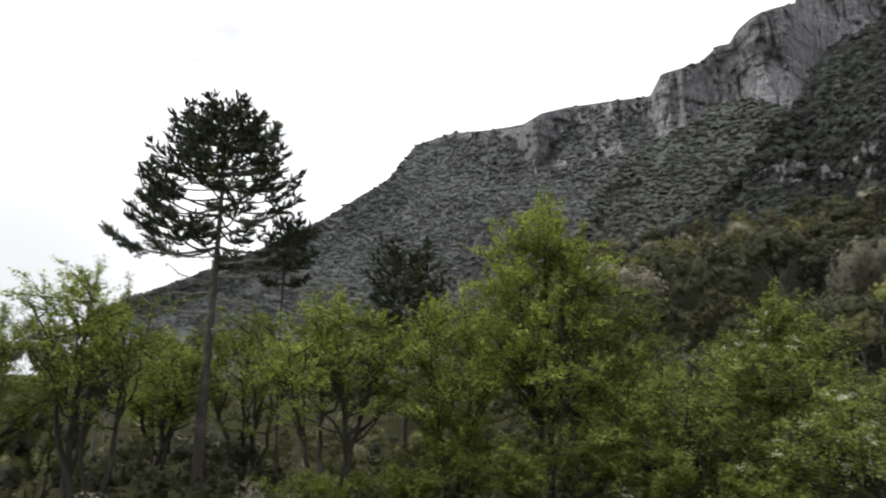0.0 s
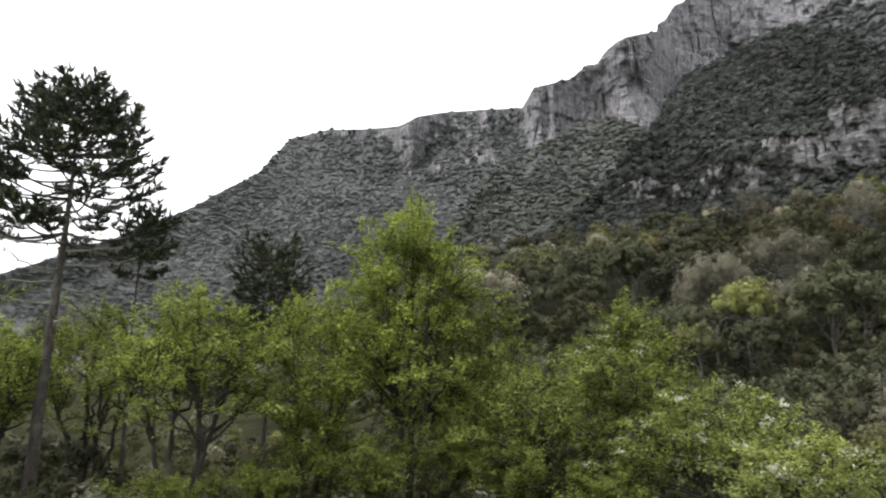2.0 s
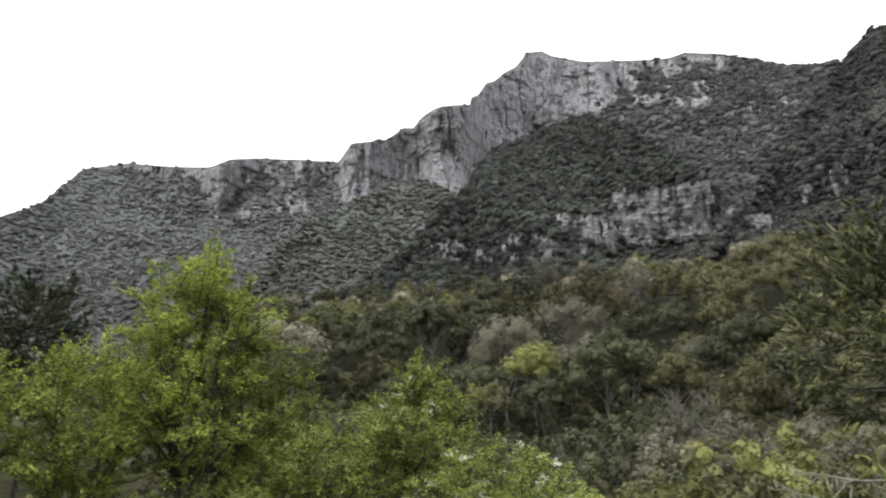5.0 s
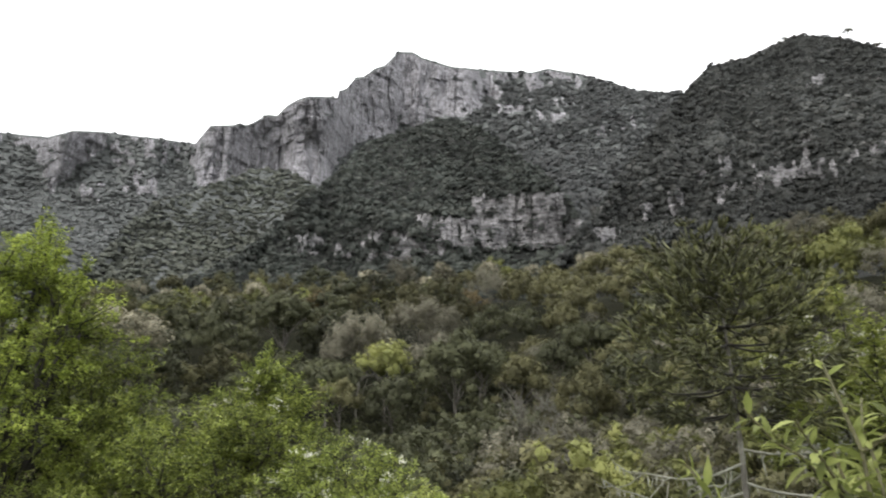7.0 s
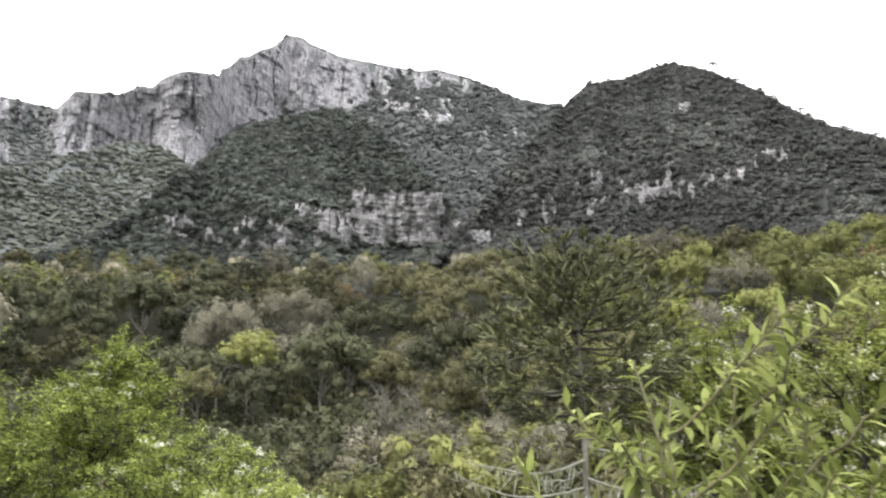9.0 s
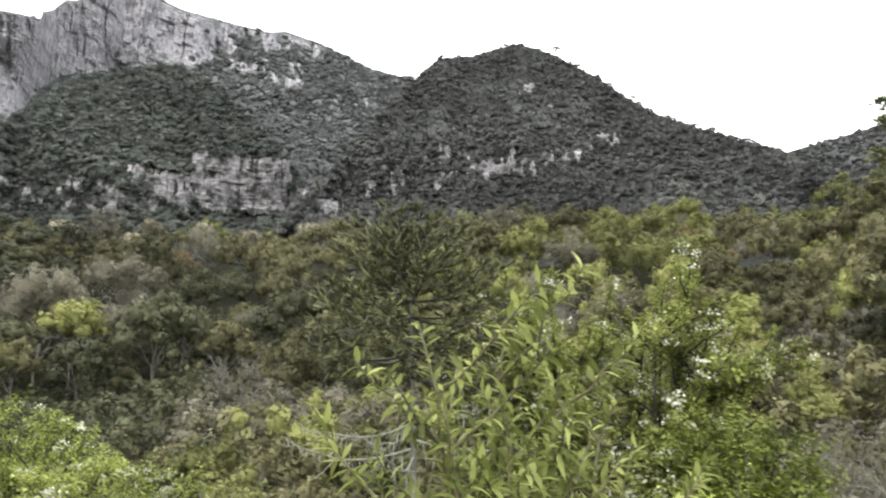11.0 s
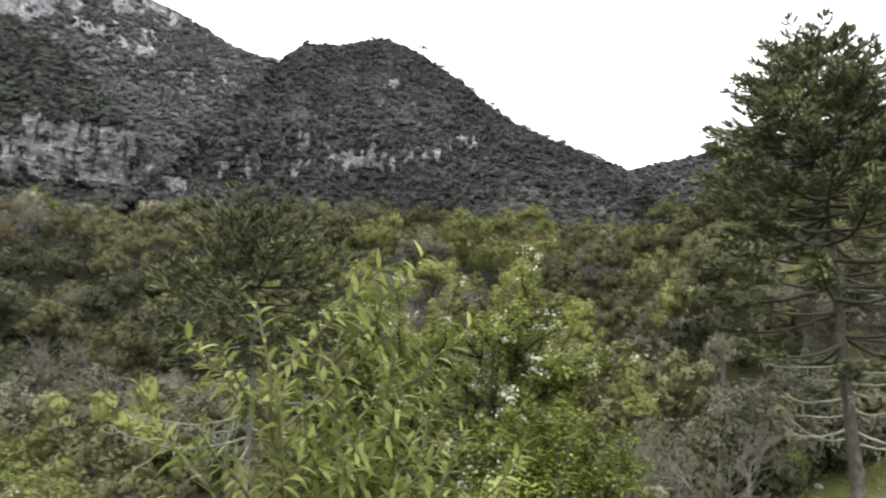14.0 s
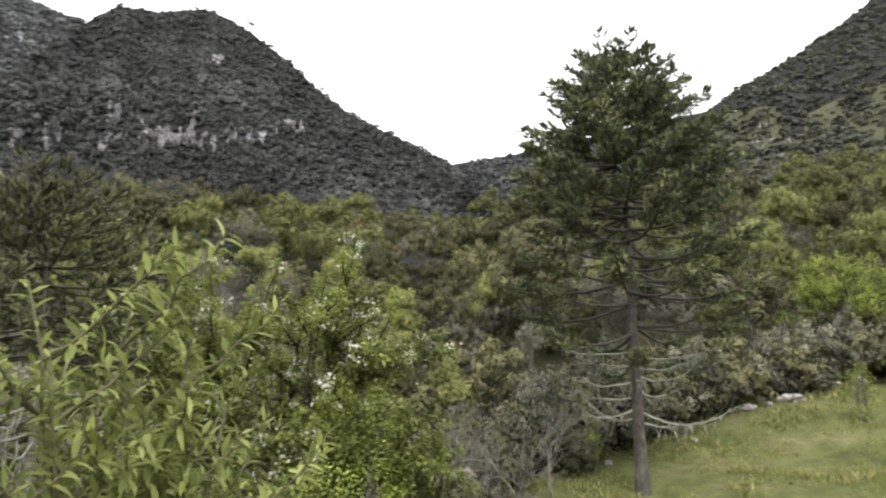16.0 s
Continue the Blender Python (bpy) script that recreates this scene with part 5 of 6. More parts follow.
araucaria("parana_pine", -18.1, 34, 14.3, 0.27, [(0.575, 4.6), (0.62, 4.9), (0.70, 4.2), (0.79, 3.5), (0.87, 2.7), (0.93, 1.8), (0.98, 0.9), (1.0, 0.5)], 18, 7, M_NEEDLE_BACKLIT, 41,
          "tall parana pine, darkened as if backlit, with an open layered crown", tail=(0.44, 0.046), side_n=8, sag=0.07, lift=0.22, lean=(0.35, 0.0), bald=0.50, thin=0.34, twig=0.28, rise=0.24, spacing=0.085,
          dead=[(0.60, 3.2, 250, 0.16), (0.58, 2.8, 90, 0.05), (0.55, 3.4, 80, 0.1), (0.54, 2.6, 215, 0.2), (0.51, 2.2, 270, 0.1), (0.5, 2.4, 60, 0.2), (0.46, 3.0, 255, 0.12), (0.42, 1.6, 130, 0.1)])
araucaria("parana_pine", -12.6, 37, 9.6, 0.12, [(0.74, 1.0), (0.82, 1.5), (0.92, 1.3), (1.0, 0.5)], 6, 6, M_NEEDLE_BACKLIT, 45,
          "slender parana pine with a small crown darkened as if backlit", tail=(0.36, 0.050), side_n=8, sag=0.08, lift=0.2, bald=0.25, hang=0.3, spacing=0.10)
araucaria("parana_pine", -2.9, 37, 7.9, 0.14, [(0.64, 1.4), (0.72, 2.0), (0.85, 2.1), (0.95, 1.6), (1.0, 0.8)], 9, 6, M_NEEDLE_BACKLIT, 42,
          "small parana pine with a flat crown, darkened as if backlit, on a thin trunk", tail=(0.36, 0.052), side_n=9, sag=0.10, lift=0.2, bald=0.3, hang=0.35, spacing=0.10)
araucaria("parana_pine", 60.5, 14.0, 3.75, 0.085, [(0.60, 1.7), (0.68, 2.1), (0.78, 2.0), (0.86, 1.7), (0.93, 1.3), (1.0, 0.8)], 9, 7, M_NEEDLE_OLIVE, 43,
          "young parana pine with drooping olive-green branches", needles=6, tail=(0.25, 0.022), side_n=9, sag=0.06, lift=0.20, hang=0.55, stout=0.6, bald=0.36, bark=M_BARK_DARK, stem=M_BARK_PALE, twig=0.20, rise=0.34, spacing=0.034,
          dead=[(0.52, 2.2, 300, 0.2), (0.50, 1.8, 20, 0.25), (0.46, 2.4, 320, 0.2), (0.48, 2.1, 170, 0.15), (0.44, 1.7, 250, 0.3), (0.55, 1.6, 140, 0.1)])
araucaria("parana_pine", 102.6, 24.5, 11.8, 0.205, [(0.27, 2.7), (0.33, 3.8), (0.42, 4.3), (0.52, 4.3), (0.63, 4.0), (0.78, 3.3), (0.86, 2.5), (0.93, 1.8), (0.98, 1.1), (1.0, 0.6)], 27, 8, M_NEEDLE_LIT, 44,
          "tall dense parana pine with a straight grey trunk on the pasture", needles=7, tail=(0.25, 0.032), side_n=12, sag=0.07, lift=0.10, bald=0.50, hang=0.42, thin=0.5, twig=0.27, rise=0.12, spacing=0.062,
          dead=[(0.30, 2.3, 20, 0.12), (0.285, 2.1, 190, 0.1), (0.265, 2.0, 200, 0.22), (0.25, 1.7, 172, 0.3), (0.235, 1.9, 10, 0.15), (0.22, 1.3, 165, 0.35), (0.27, 1.2, 40, 0.05),
                (0.205, 2.0, 20, 0.2), (0.18, 1.6, 0, 0.25), (0.175, 3.2, 185, 0.28), (0.16, 1.5, 15, 0.18), (0.15, 1.5, 175, 0.12), (0.21, 1.2, 90, 0.2), (0.24, 1.5, 270, 0.2)])
sprayed("broadleaf_tree", 116.2, 44.6, 7.6, [(0.1, 3.0), (0.4, 4.2), (0.75, 3.2), (1.0, 0.8)], 26, 0.22, M_LEAF_SPRING, 61, "light green feathery tree at the pasture's upper edge", every=0.4, reach=0.7)

# ---- the forest on the rise ----
CROWNS, FINE = {}, {}
for kind, mat in (("olive", M_CR_OLIVE), ("grey", M_CR_GREY), ("green", M_CR_GREEN), ("dark", M_CR_DARK), ("pale", M_CR_PALE), ("ochre", M_CR_RUST)):
    CROWNS[kind] = [crown_mesh(100 + 7 * v + len(kind), 20 + 5 * v, 1100, 0.110, 0.75 + 0.25 * v, mat) for v in range(2)]
    FINE[kind] = [crown_mesh(140 + 7 * v + len(kind), 24 + 6 * v, 1900, 0.082, 0.75 + 0.25 * v, mat) for v in range(2)]
BOUGHS = [limb_mesh(60 + k) for k in range(4)]
LOW_CROWNS = {k: crown_mesh(700 + len(k), 14, 700, 0.115, 0.9, m[0].materials[0]) for k, m in CROWNS.items()}
BARE = [twiggy_mesh(80 + k, 1.0, 0.75) for k in range(3)]
LABELS = {"olive": "olive-green forest tree with a rounded crown", "grey": "grey-brown forest tree in thin leaf", "green": "fresh green forest tree with a rounded crown",
          "dark": "dark evergreen forest tree with a dense crown", "pale": "forest tree covered in cream-white blossom", "ochre": "forest tree turning ochre",
          "bare": "leafless pale grey tree with forked branches"}
frng = np.random.default_rng(505)


def forest_tree(kind, x, y, height, radius, low=False):
    gz = land_at(x, y) - 0.2
    root = thing("forest_tree", x, y, gz, LABELS[kind], "tree", "trees of the hillside forest")
    if kind == "bare":
        t = part("trunk", BARE[frng.integers(0, 3)], root)
        t.scale = (height * 1.05,) * 3
        t.rotation_euler = (0, 0, frng.random() * 6.28)
        return root
    ch = height - radius * 0.85
    twiggy = kind in ("grey", "pale") and not low
    t = part("trunk", BARE[frng.integers(0, 3)] if twiggy else BOUGHS[frng.integers(0, 4)], root)
    wide = max(radius, 0.28 * ch) * 1.9
    t.scale = (radius * 2.1, radius * 2.1, height * 0.98) if twiggy else (wide, wide, ch)
    t.rotation_euler = (0, 0, frng.random() * 6.28)
    c = part("crown", LOW_CROWNS[kind] if low else (FINE if math.hypot(x, y) < 60 else CROWNS)[kind][frng.integers(0, 2)], root)
    c.location = (0, 0, ch)
    c.scale = (radius * (0.9 + 0.25 * frng.random()), radius * (0.9 + 0.25 * frng.random()), radius * (1.0 + 0.4 * frng.random()))
    c.rotation_euler = (0.2 * frng.normal(), 0.2 * frng.normal(), frng.random() * 6.28)
    return root


def forest_kind(b, r):
    """Kinds keep together in loose stands."""
    s = float(fbm(b * 0.14, r * 0.03, 21.0, 2)) + 0.16 * frng.normal()
    u = frng.random()
    # extra dark foliage on these bearings stands in for the forest's deep shade
    if b < 42 and u < (0.62 if r < 92 else 0.3):
        return "dark"
    if b > 56 and u < 0.42:
        return "green"
    if s < 0.34 and r < 110 and b < 60:
        return "dark"
    if s < 0.50:
        return "olive"
    if s < 0.62:
        return "olive" if u < 0.35 else "grey" if u < 0.85 else "bare"
    if s < 0.74:
        return "olive" if u < 0.7 else "green"
    return "ochre" if u < 0.35 else "green"


spots = []


def clear(x, y, gap):
    return all((x - a) ** 2 + (y - b) ** 2 > gap * gap for a, b in spots)


# cream-flowering and other marked trees first: bearing, distance, height, crown radius, kind
for b, r, h, cr, kind in [(23, 140, 11, 3.2, "pale"), (18.9, 152, 9, 2.6, "pale"), (16.6, 150, 9, 2.8, "pale"), (31.9, 148, 11, 3.0, "pale"), (36.3, 150, 9, 2.6, "pale"),
                          (37.9, 154, 11, 3.2, "pale"), (41.6, 150, 11, 3.0, "pale"), (45.2, 156, 9, 2.6, "pale"), (49.9, 152, 12, 3.8, "pale"), (51.6, 156, 10, 2.8, "pale"),
                          (13.9, 66, 14, 3.8, "pale"), (86.5, 120, 10, 4.4, "pale"), (40.4, 118, 9, 3.0, "ochre"), (27.5, 120, 10, 4.0, "ochre"), (82.6, 90, 8, 2.0, "ochre"),
                          (31.4, 84, 13, 5.2, "grey"), (36.5, 90, 14, 5.0, "grey"), (30, 70, 8, 2.6, "olive"), (25.5, 92, 14, 5.0, "dark"), (39, 72, 11, 4.0, "dark"),
                          (44.5, 58, 8, 3.0, "bare"), (47.6, 50, 7, 2.8, "bare"), (37.4, 52, 5.5, 2.0, "bare"), (46.0, 62, 9, 3.0, "bare"), (94, 46, 8, 3.2, "olive"), (110, 46, 5.0, 2.6, "olive"),
                          (80.0, 118, 8, 2.4, "ochre"), (106.5, 47, 6.0, 2.8, "grey"), (99.5, 44, 6, 2.8, "grey"), (103.5, 42, 5.5, 2.6, "grey")]:
    x, y = bear(b, r)
    spots.append((x, y))
    forest_tree(kind, x, y, h, cr)

stand = []
for k in range(9000):
    b = -36 + 162 * frng.random()
    r = 36 + 134 * frng.random() ** 0.8
    lo = np.interp(b, [-36, 0, 12, 20, 44, 52, 60, 92, 96, 126], [48, 55, 62, 74, 66, 44, 36, 36, 40, 48])
    if r < lo:
        continue
    x, y = bear(b, r)
    gap = np.interp(r, [36, 80, 170], [3.3, 4.8, 6.6]) * (1.5 if b < 6 else 1.0)
    if clear(x, y, gap):
        spots.append((x, y))
        stand.append((r, b, x, y))
# scrub between the hollow and the forest
scrub = []
for k in range(900):
    b = -36 + 150 * frng.random()
    r = 9 + 60 * frng.random()
    if b < 44:
        ok = 30 < r < 56 and b > 34
    elif b < 90:
        ok = 12 < r < 40
    else:
        ok = b < 100 and 22 < r < 36 and r > float(pasture_edge(b)) - 1
    x, y = bear(b, r)
    if not ok or not clear(x, y, 2.1 if r < 40 else 3.0) or (abs(b - 59) * r / 57 < 1.2 and r < 15):
        continue
    spots.append((x, y))
    u = frng.random()
    kind = "bare" if u < 0.18 else "grey" if u < 0.42 else "olive" if u < 0.72 else "dark" if u < 0.82 else "green"
    # dark foliage colour for the shaded foot of the forest
    if b < 44 and u > 0.3:
        kind = "dark" if u < 0.85 else "olive"
    if b > 84:
        kind = "bare" if u < 0.3 else "grey" if u < 0.7 else "olive" if u < 0.88 else "green"
    h = (1.5 + 1.6 * frng.random()) * (1.0 if r < 22 else 1.35)
    if 62 < b < 88 and r < 18:
        h = min(h, 1.8)
    scrub.append((r, x, y, kind, h, h * (0.42 + 0.12 * frng.random())))
scrub.sort()
stand.sort()
for r, x, y, kind, h, cr in scrub[:120]:
    forest_tree(kind, x, y, h, cr, low=True)
for r, b, x, y in stand[:145]:
    kind = forest_kind(b, r)
    h = np.interp(r, [36, 60, 100], [5.5, 8.0, 11.0]) * (0.8 + 0.4 * frng.random())
    if b > 50:
        h *= 0.85 if b < 84 else 0.7
    forest_tree(kind, x, y, h, h * (0.29 + 0.13 * frng.random()))


def joined_stand(name, rows, quads, size, label, seed, pads):
    """Crowns too many to count, joined by kind in one mesh: x, y, height, radius, kind."""
    rng = np.random.default_rng(seed)
    order = sorted({row[4] for row in rows})
    small = {k: [crown_mesh(900 + len(k) + 31 * v, pads + 3 * v, quads, size, 0.8 + 0.2 * v, CROWNS[k][0].materials[0], 5, 2) for v in range(2)] for k in order}
    data = {}
    for two in small.values():
        for me in two:
            co = np.empty(len(me.vertices) * 3, np.float32)
            me.vertices.foreach_get("co", co)
            cn = np.empty(len(me.loops) * 3, np.float32)
            me.corner_normals.foreach_get("vector", cn)
            lv = np.empty(len(me.loops), np.int32)
            me.loops.foreach_get("vertex_index", lv)
            nv = np.zeros((len(me.vertices), 3), np.float32)
            nv[lv] = cn.reshape(-1, 3)
            me.calc_loop_triangles()
            tri = np.empty(len(me.loop_triangles) * 3, np.int32)
            me.loop_triangles.foreach_get("vertices", tri)
            data[me.name] = (co.reshape(-1, 3), tri.reshape(-1, 3), nv)
    V, F, n, idx, tones, NV = [], [], 0, [], [], []
    for x, y, h, cr, kind in rows:
        me = small[kind][rng.integers(0, 2)]
        co, fa, nv = data[me.name]
        a = rng.random() * 6.283
        ca, sa = math.cos(a), math.sin(a)
        p = np.stack([co[:, 0] * ca - co[:, 1] * sa, co[:, 0] * sa + co[:, 1] * ca, co[:, 2] * (1.0 + 0.4 * rng.random())], -1) * cr
        p += np.array([x, y, land_at(x, y) + h - cr * 0.85])
        V.append(p)
        NV.append(np.stack([nv[:, 0] * ca - nv[:, 1] * sa, nv[:, 0] * sa + nv[:, 1] * ca, nv[:, 2]], -1))
        F.append(fa + n)
        idx.append(np.full(len(fa), order.index(kind)))
        tones.append(np.full(len(p), rng.uniform(-1, 1)))
        n += len(p)
    me = np_mesh(name, np.concatenate(V), np.concatenate(F), [CROWNS[k][0].materials[0] for k in order], np.concatenate(idx), True, np.concatenate(NV))
    me.attributes.new("tone", "FLOAT", "POINT").data.foreach_set("value", np.concatenate(tones).astype(np.float32))
    return tagged(new(name, me), label, "forest", kind="stuff")


rows = []
for r, b, x, y in stand[145:]:
    kind = forest_kind(b, r)
    kind = "grey" if kind == "bare" else kind
    if r > 138 and b < 56 and frng.random() < 0.07:
        kind = "pale"
    h = np.interp(r, [60, 100], [8.5, 10.5]) * (0.75 + 0.45 * frng.random())
    rows.append((x, y, h, h * (0.30 + 0.14 * frng.random()), kind))
joined_stand("hillside_forest", rows, 460, 0.130, "mixed forest crowns covering the upper hillside", 71, 12)

rows = []
for r, x, y, kind, h, cr in scrub[120:]:
    rows.append((x, y, h, cr, "grey" if kind == "bare" else kind))
for k in range(1500):
    b = -46 + 84 * frng.random()
    r = 14 + 39 * frng.random()
    x, y = bear(b, r)
    if not clear(x, y, 2.0 if r < 32 else 2.8) :
        continue
    spots.append((x, y))
    u = frng.random()
    h = (0.9 + 1.0 * frng.random()) * (1.0 if r < 32 else 1.9)
    rows.append((x, y, h, h * 0.8, "olive" if u < 0.3 else "green" if u < 0.42 else "dark" if u < 0.93 else "grey"))
# low cover under the forest edge
for k in range(900):
    b = 12 + 112 * frng.random()
    r = 32 + 80 * frng.random() ** 1.2
    if b > 92 and r < 47:
        continue
    x, y = bear(b, r)
    h = 1.5 + 2.0 * frng.random()
    u = frng.random()
    rows.append((x, y, h, h * 0.6, "dark" if b < 38 or (r > 60 and u < 0.4) else "olive" if u < 0.45 else "green" if u < 0.75 else "grey"))
# dark bushes added to colour in the shade of the forest's interior
for k in range(420):
    b = 16 + 36 * frng.random()
    r = (42 if b < 40 else 58) + 36 * frng.random()
    x, y = bear(b, r)
    h = (2.0 if b > 36 else 1.2) + (3.0 if b > 36 else 1.6) * frng.random()
    rows.append((x, y, h, h * 0.55, "dark" if frng.random() < 0.85 else "olive"))
# more dark bushes for the same interior shade, further north
for k in range(330):
    b = 6 + 30 * frng.random()
    r = 48 + 42 * frng.random()
    x, y = bear(b, r)
    h = (3.0 if b < 22 else 1.4) + (3.5 if b < 22 else 2.0) * frng.random()
    rows.append((x, y, h, h * 0.5, "dark" if frng.random() < 0.8 else "olive"))
for k in range(520):
    b = 42 + 56 * frng.random()
    r = 34 + 42 * frng.random()
    if b > 92 and r < 40:
        continue
    x, y = bear(b, r)
    h = 2.2 + 2.6 * frng.random()
    u = frng.random()
    rows.append((x, y, h, h * 0.5, "dark" if u < 0.2 else "olive" if u < 0.5 else "grey" if u < 0.85 else "green"))
# dark bushes along the upper edge of the pasture
for k in range(230):
    b = 93 + 30 * frng.random()
    r = float(pasture_edge(b)) + 0.2 + 8 * frng.random() ** 1.5
    x, y = bear(b, r)
    h = 1.6 + 1.6 * frng.random()
    rows.append((x, y, h * 0.85, h * 0.68, "dark" if frng.random() < 0.28 else "olive" if frng.random() < 0.45 else "grey"))
joined_stand("undergrowth", [q for q in rows if math.hypot(q[0], q[1]) < 34], 300, 0.105, "dense mixed undergrowth below the trees", 72, 8)
joined_stand("forest_undergrowth", [q for q in rows if math.hypot(q[0], q[1]) >= 34], 60, 0.24, "low bushes under the forest's edge", 73, 4)


# ---- single trees standing out on the crest of the rounded hill ----
for b, r, z, h, cr in [(70.4, 500, 270, 8.0, 4.0), (66.0, 500, 280, 4.2, 2.6), (72.2, 507, 260.5, 5.0, 3.0), (74.6, 515, 246, 5.4, 3.2), (76.4, 523, 236, 5.8, 3.4), (79.0, 536, 223, 5.2, 3.2), (81.0, 545, 216.5, 5.4, 3.4), (84.6, 565, 206.5, 5.0, 3.2)]:
    x, y = bear(b, r)
    root = thing("crest_tree", x, y, z - 0.5, "small dark tree standing out on the hill's crest", "tree", "trees of the hill crest")
    t = part("trunk", BOUGHS[int(b) % 4], root)
    t.scale = (h * 1.5, h * 1.5, h)
    c = part("crown", LOW_CROWNS["dark"], root)
    c.location = (0, 0, h - 0.3 * cr)
    c.scale = (cr, cr, cr * 0.7)

# ---- close shrub with lance-shaped leaves ----
def lance_shrub(x, y, stems, seed, label):
    rng = np.random.default_rng(seed)
    gz = land_at(x, y) - 0.05
    root = thing("shrub", x, y, gz, label, "shrub")
    wood, leaf = Bag(), Bag()
    for dx, dy, hz, lx, ly, side in stems:
        top = np.array([dx + lx, dy + ly, hz - gz])
        p = bent([dx, dy, 0], top, 0.0, 0.03, rng, 10)
        p[:, :2] = np.array([dx, dy]) + (p[:, :2] - np.array([dx, dy])) * (np.linspace(0, 1, 10)[:, None] ** 1.3)
        tube(wood, p, np.linspace(0.026, 0.006, 10), 6)
        paths = [(p, 0.42)]
        for q in range(side):
            s = 4 + q % 5
            a = rng.random() * 6.283
            L = 0.35 + 0.35 * rng.random()
            e = p[s] + np.array([math.cos(a) * L * 0.8, math.sin(a) * L * 0.8, L * 0.75])
            p2 = bent(p[s], e, -0.03, 0.012, rng, 6)
            tube(wood, p2, np.linspace(0.010, 0.004, 6), 5)
            paths.append((p2, 0.2))
        for path, lo in paths:
            n = len(path)
            u = np.linspace(0, 1, n)
            ln = np.linalg.norm(np.diff(path, axis=0), axis=1).sum()
            m = int(ln * (1 - lo) * 40) + 14
            for k in range(m):
                s = lo + (1 - lo) * (k + rng.random() * 0.5) / m
                c = np.array([np.interp(s, u, path[:, q]) for q in range(3)])
                t = nrm(path[-1] - path[0])
                a = k * 2.4 + rng.random()
                e1 = nrm(np.cross(t, [0.3, 0.2, 0.9]))
                out = math.cos(a) * e1 + math.sin(a) * np.cross(t, e1)
                w = nrm(out * (1.0 - 0.35 * s) + t * (0.15 + 0.45 * s) + rng.normal(size=3) * 0.2)
                L = (0.088 + 0.06 * rng.random()) * (1.1 - 0.3 * s)
                W = L * (0.23 + 0.08 * rng.random())
                up = nrm(np.array([0, 0, 1.0]) + rng.normal(size=3) * 0.3)
                sd = nrm(np.cross(w, up))
                nr = np.cross(sd, w)
                sec = []
                droop = 0.15 + 0.35 * rng.random()
                for g, wd in ((0.0, 0.05), (0.25, 0.8), (0.5, 1.0), (0.75, 0.62), (1.0, 0.04)):
                    o = c + w * L * g - nr * L * droop * g * g
                    sec += [o - sd * W * 0.5 * wd + nr * W * 0.16 * wd, o, o + sd * W * 0.5 * wd + nr * W * 0.16 * wd]
                f = []
                for g in range(4):
                    f += [[3 * g, 3 * g + 1, 3 * g + 4, 3 * g + 3], [3 * g + 1, 3 * g + 2, 3 * g + 5, 3 * g + 4]]
                leaf.add(sec, f)
    part("stem", wood.mesh("shrub_stems", [M_BARK_OLIVE]), root)
    tagged(part("foliage", leaf.mesh("shrub_leaves", [M_LEAF_LANCE]), root, "long pointed pale green leaves"), kind="stuff")
    return root


M_BARK_OLIVE = bark_mat("green_stem_bark", (0.06, 0.055, 0.025), (0.13, 0.12, 0.055), (0.16, 0.16, 0.10), 0.4)
lance_shrub(3.5, 1.0, [(0.0, 0.1, 0.1, 0.1, 0.25, 7), (0.1, -0.2, -0.2, -0.1, -0.1, 7), (0.0, 0.0, 0.42, -0.25, 0.18, 9), (0.1, -0.1, 0.40, -0.05, -0.05, 8), (0.2, -0.35, 0.05, 0.15, -0.25, 8), (-0.1, 0.1, -0.25, -0.35, 0.2, 6),
                         (0.1, -0.3, -0.3, 0.1, -0.1, 6), (0.05, -0.2, 0.2, 0.2, -0.15, 7), (-0.05, 0.05, 0.1, -0.2, 0.0, 7)], 301,
            "tall shrub with long pointed pale green leaves")
lance_shrub(4.0, 0.75, [(0.0, 0.0, -0.2, 0.0, -0.1, 6), (0.1, 0.2, -0.3, 0.1, 0.2, 5), (-0.1, -0.2, -0.5, -0.1, -0.15, 5), (0.1, -0.2, -0.55, 0.1, -0.2, 5)], 302,
            "leafy shrub with long pointed grey-green leaves")

# ---- dry stems standing between the bushes below the viewpoint ----
drng = np.random.default_rng(91)
reed = Bag()
for k in range(520):
    x, y = bear(40 + 52 * drng.random(), 9 + 15 * drng.random() ** 1.3)
    h = 1.0 + 1.7 * drng.random() ** 1.5
    foot = np.array([x, y, land_at(x, y) - 0.05])
    tip = foot + np.array([0.22 * drng.normal(), 0.22 * drng.normal(), h])
    tube(reed, bent(foot, tip, 0.0, 0.03, drng, 4), np.linspace(0.012 + 0.012 * drng.random(), 0.004, 4), 3)
    for q in range(3):
        c = foot + (tip - foot) * (0.4 + 0.5 * drng.random())
        tube(reed, [c, c + np.array([0.16 * drng.normal(), 0.16 * drng.normal(), 0.14 + 0.25 * drng.random()])], [0.006, 0.002], 3)
tagged(new("dry_stems", reed.mesh("dry_stems", [M_BARK_MID])), "thin grey-brown dry stems among the bushes", "dead stems", kind="stuff")

# ---- pasture: grass tufts, stones, saplings ----
prng = np.random.default_rng(77)
tuft = Bag()
M_TUFT = leaf_mat("grass_blades", [(0.0, (0.15, 0.17, 0.055)), (0.5, (0.21, 0.22, 0.076)), (1.0, (0.31, 0.275, 0.125))], 0.45, 0.6, (0.8, 1.2))
bb = 91.5 + 34 * prng.random(26000)
rr_ = 15 + 30 * prng.random(26000) ** 0.8
okk = rr_ < pasture_edge(bb) + 0.6
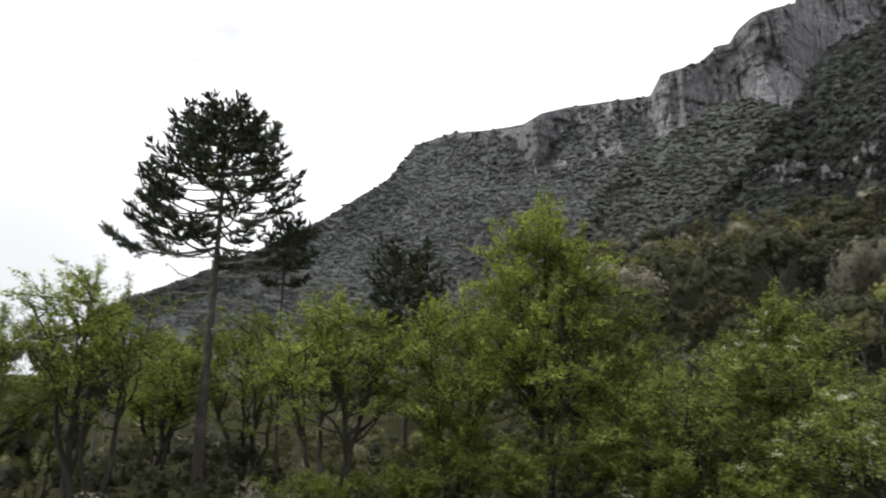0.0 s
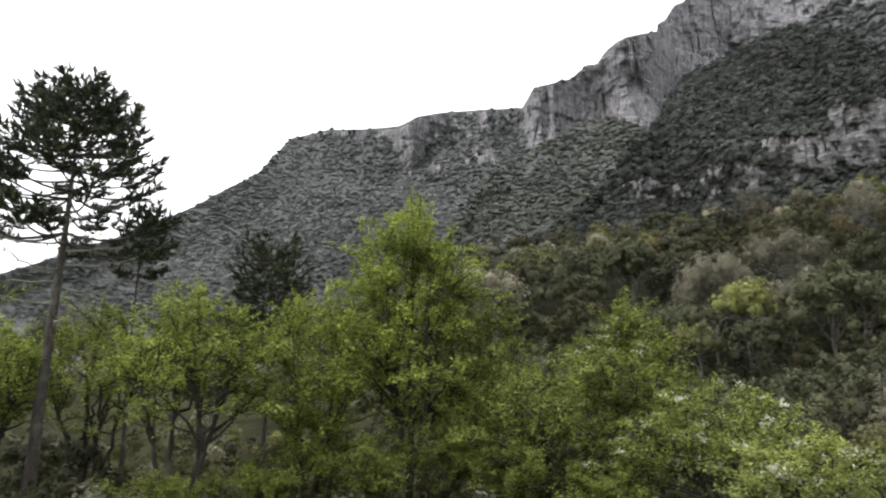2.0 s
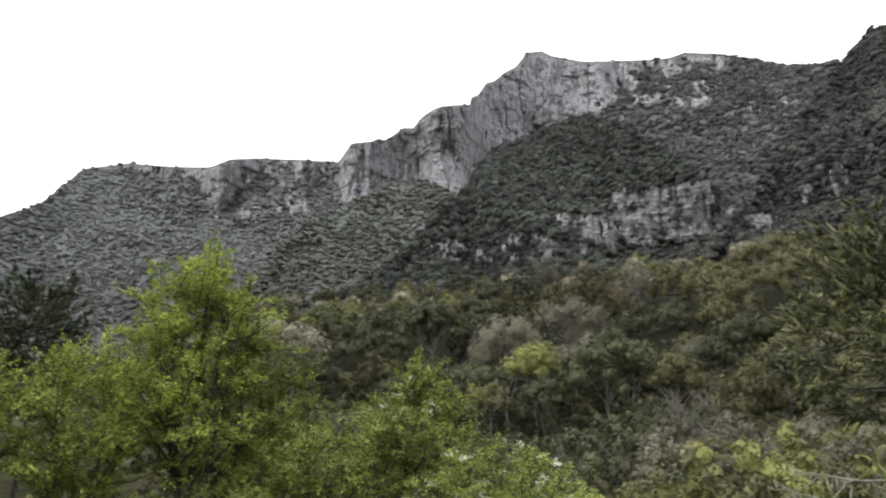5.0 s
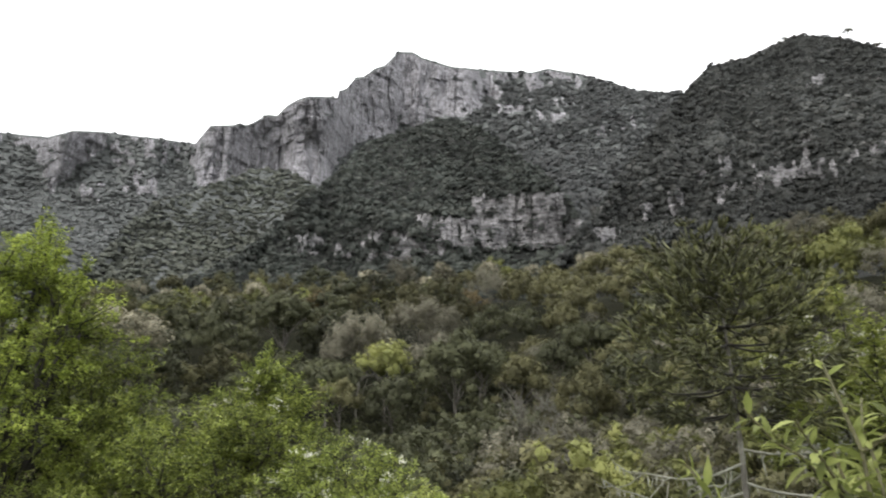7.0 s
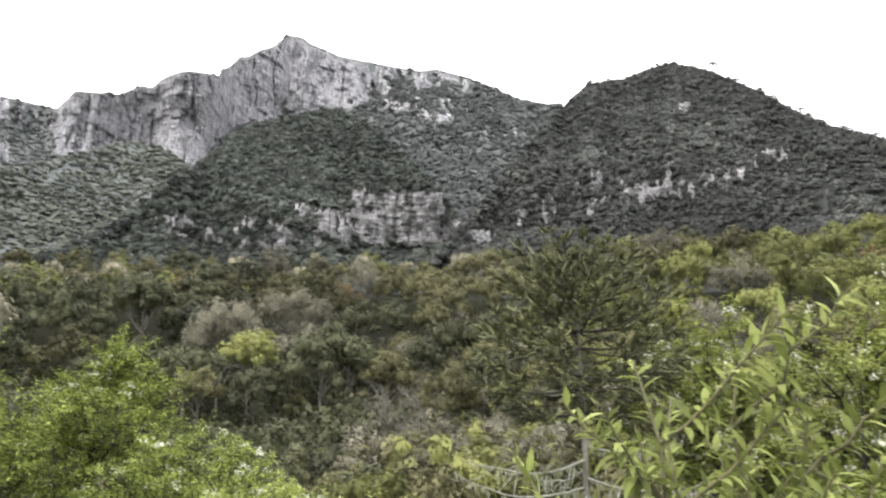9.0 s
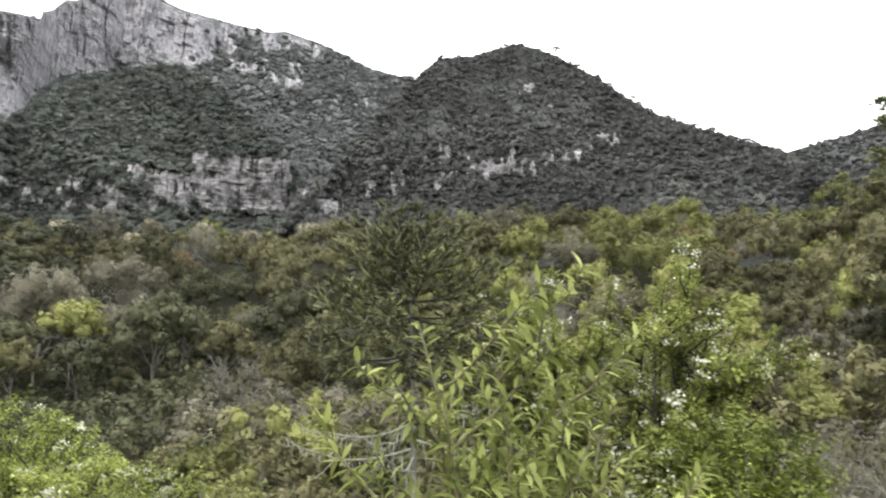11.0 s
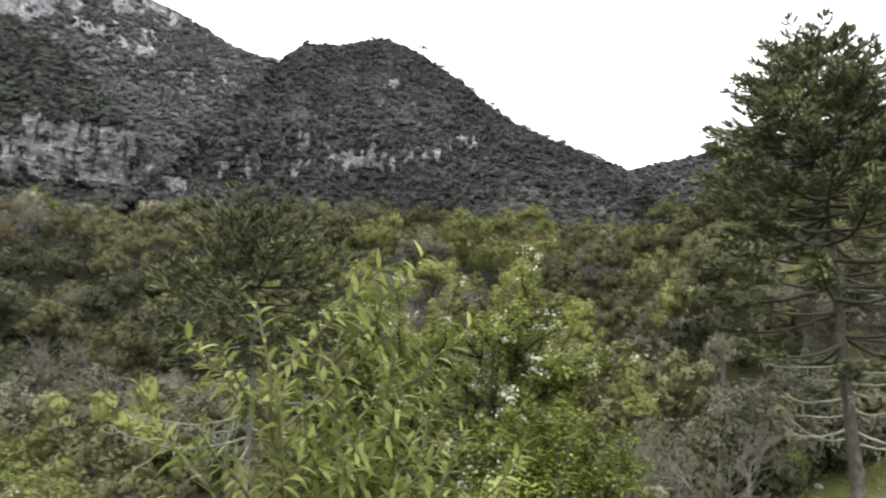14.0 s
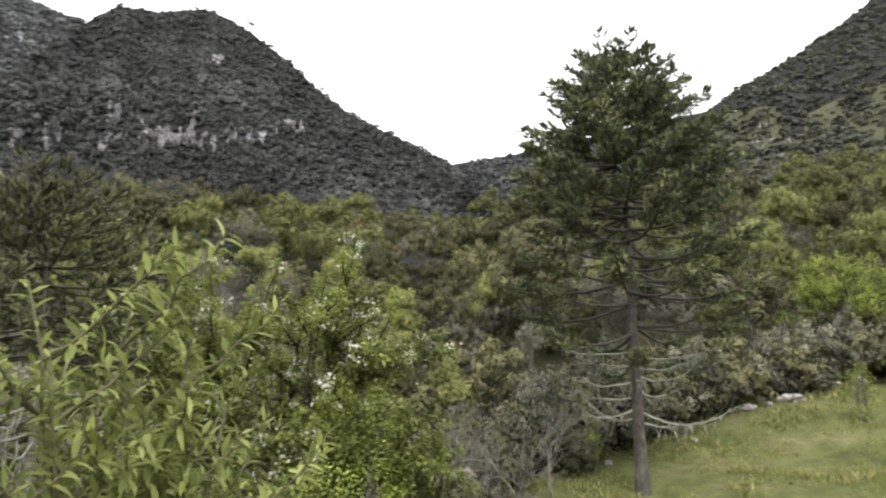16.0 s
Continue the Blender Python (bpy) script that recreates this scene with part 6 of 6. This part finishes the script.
bb, rr_ = bb[okk], rr_[okk]
gx, gy = rr_ * np.sin(np.radians(bb)), rr_ * np.cos(np.radians(bb))
dens = fbm(gx * 0.5, gy * 0.5, 3.0, 3) > 0.43
gx, gy = gx[dens], gy[dens]
gp = np.stack([gx, gy, land_z(gx, gy) - 0.02], -1)
for q in range(3):
    n = len(gp)
    L = (0.06 + 0.13 * prng.random(n) ** 3) * (1.0 + 1.0 * (fbm(gx * 0.9, gy * 0.9, 8.0, 2) > 0.6))
    leaves(tuft, gp + prng.normal(size=(n, 3)) * np.array([0.05, 0.05, 0]), np.array([0, 0, 1.0]) + prng.normal(size=(n, 3)) * 0.5, prng.normal(size=(n, 3)), L, L * 0.35)
tagged(new("grass", tuft.mesh("grass", [M_TUFT], False)), "short grazed grass with ranker tufts on the pasture", "grass", kind="stuff")


def boulder(b, r, size, seed, sx=1.0):
    rng = np.random.default_rng(seed)
    bm = bmesh.new()
    bmesh.ops.create_icosphere(bm, subdivisions=3, radius=1.0)
    for v in bm.verts:
        d = v.co.normalized()
        k = 0.8 + 0.5 * noise.noise(d * 1.3 + Vector((seed, 0, 0))) + 0.16 * noise.noise(d * 4 + Vector((0, seed, 0)))
        v.co = Vector((d.x * k * sx, d.y * k, d.z * k * 0.62)) * size
    me = bpy.data.meshes.new("boulder")
    bm.to_mesh(me)
    bm.free()
    me.materials.append(M_STONE)
    x, y = bear(b, r)
    ob = new("boulder", me)
    ob.matrix_basis = pose(x, y, land_at(x, y) + size * 0.18, 0, 0, rng.random() * 360)
    return tagged(ob, "pale pinkish-grey boulder half sunk in the grass", "rock", "boulders of the pasture")


for b, r, s, sd, sx in [(109.6, 34.6, 0.36, 1, 1.1), (112.4, 36.0, 0.55, 2, 1.2), (115.0, 38.5, 0.42, 3, 1.0), (106, 30.5, 0.16, 4, 1.2), (100.0, 28.0, 0.18, 7, 1.0),
                        (110.9, 35.2, 0.26, 10, 1.3), (116.5, 39.5, 0.4, 8, 1.0)]:
    boulder(b, r, s, sd, sx)

broad_tree("sapling", 98.6, 27.0, -1.25, [(0.2, 0.35), (0.6, 0.5), (1.0, 0.15)], 3, 60, 0.09, M_LEAF_SPRING, M_BARK_PALE, 311, "thin green sapling on the pasture's edge", stem_r=0.025, category="shrub", shoot_len=0.4)
broad_tree("sapling", 116.6, 33.0, 1.0, [(0.1, 0.35), (0.6, 0.5), (1.0, 0.15)], 3, 70, 0.09, M_LEAF_SPRING, M_BARK_PALE, 312, "low green shrub on the pasture", stem_r=0.025, category="shrub", shoot_len=0.4)

# lichen-hung grey trees below the pasture
for b, r, h, sd in [(93.2, 19.0, 4.4, 0), (90.2, 20.5, 4.6, 1), (96.0, 24.5, 4.0, 2), (87.5, 22.0, 4.5, 0), (99.0, 29.5, 4.4, 1)]:
    x, y = bear(b, r)
    root = thing("lichen_tree", x, y, land_at(x, y) - 0.1, "leafless grey tree hung with pale lichen", "tree", "lichen-hung grey trees")
    t = part("trunk", BARE[sd], root)
    t.scale = (h * 1.05,) * 3
    t.rotation_euler = (0, 0, b)
    beard = Bag()
    rng = np.random.default_rng(int(b * 10))
    m = 60
    co = np.empty(len(BARE[sd].vertices) * 3, np.float32)
    BARE[sd].vertices.foreach_get("co", co)
    co = co.reshape(-1, 3) * h * 1.05
    q = co[rng.integers(len(co) // 6, len(co), m)]
    q = np.stack([q[:, 0] * math.cos(b) - q[:, 1] * math.sin(b), q[:, 0] * math.sin(b) + q[:, 1] * math.cos(b), q[:, 2]], -1)
    leaves(beard, q, np.array([0, 0, -1.0]) + rng.normal(size=(m, 3)) * 0.2, rng.normal(size=(m, 3)), 0.08 + 0.2 * rng.random(m) ** 2, 0.012 + 0.02 * rng.random(m))
    tagged(part("lichen", beard.mesh("lichen_strands", [M_LICHEN], False), root, "hanging strands of pale lichen"), kind="stuff")
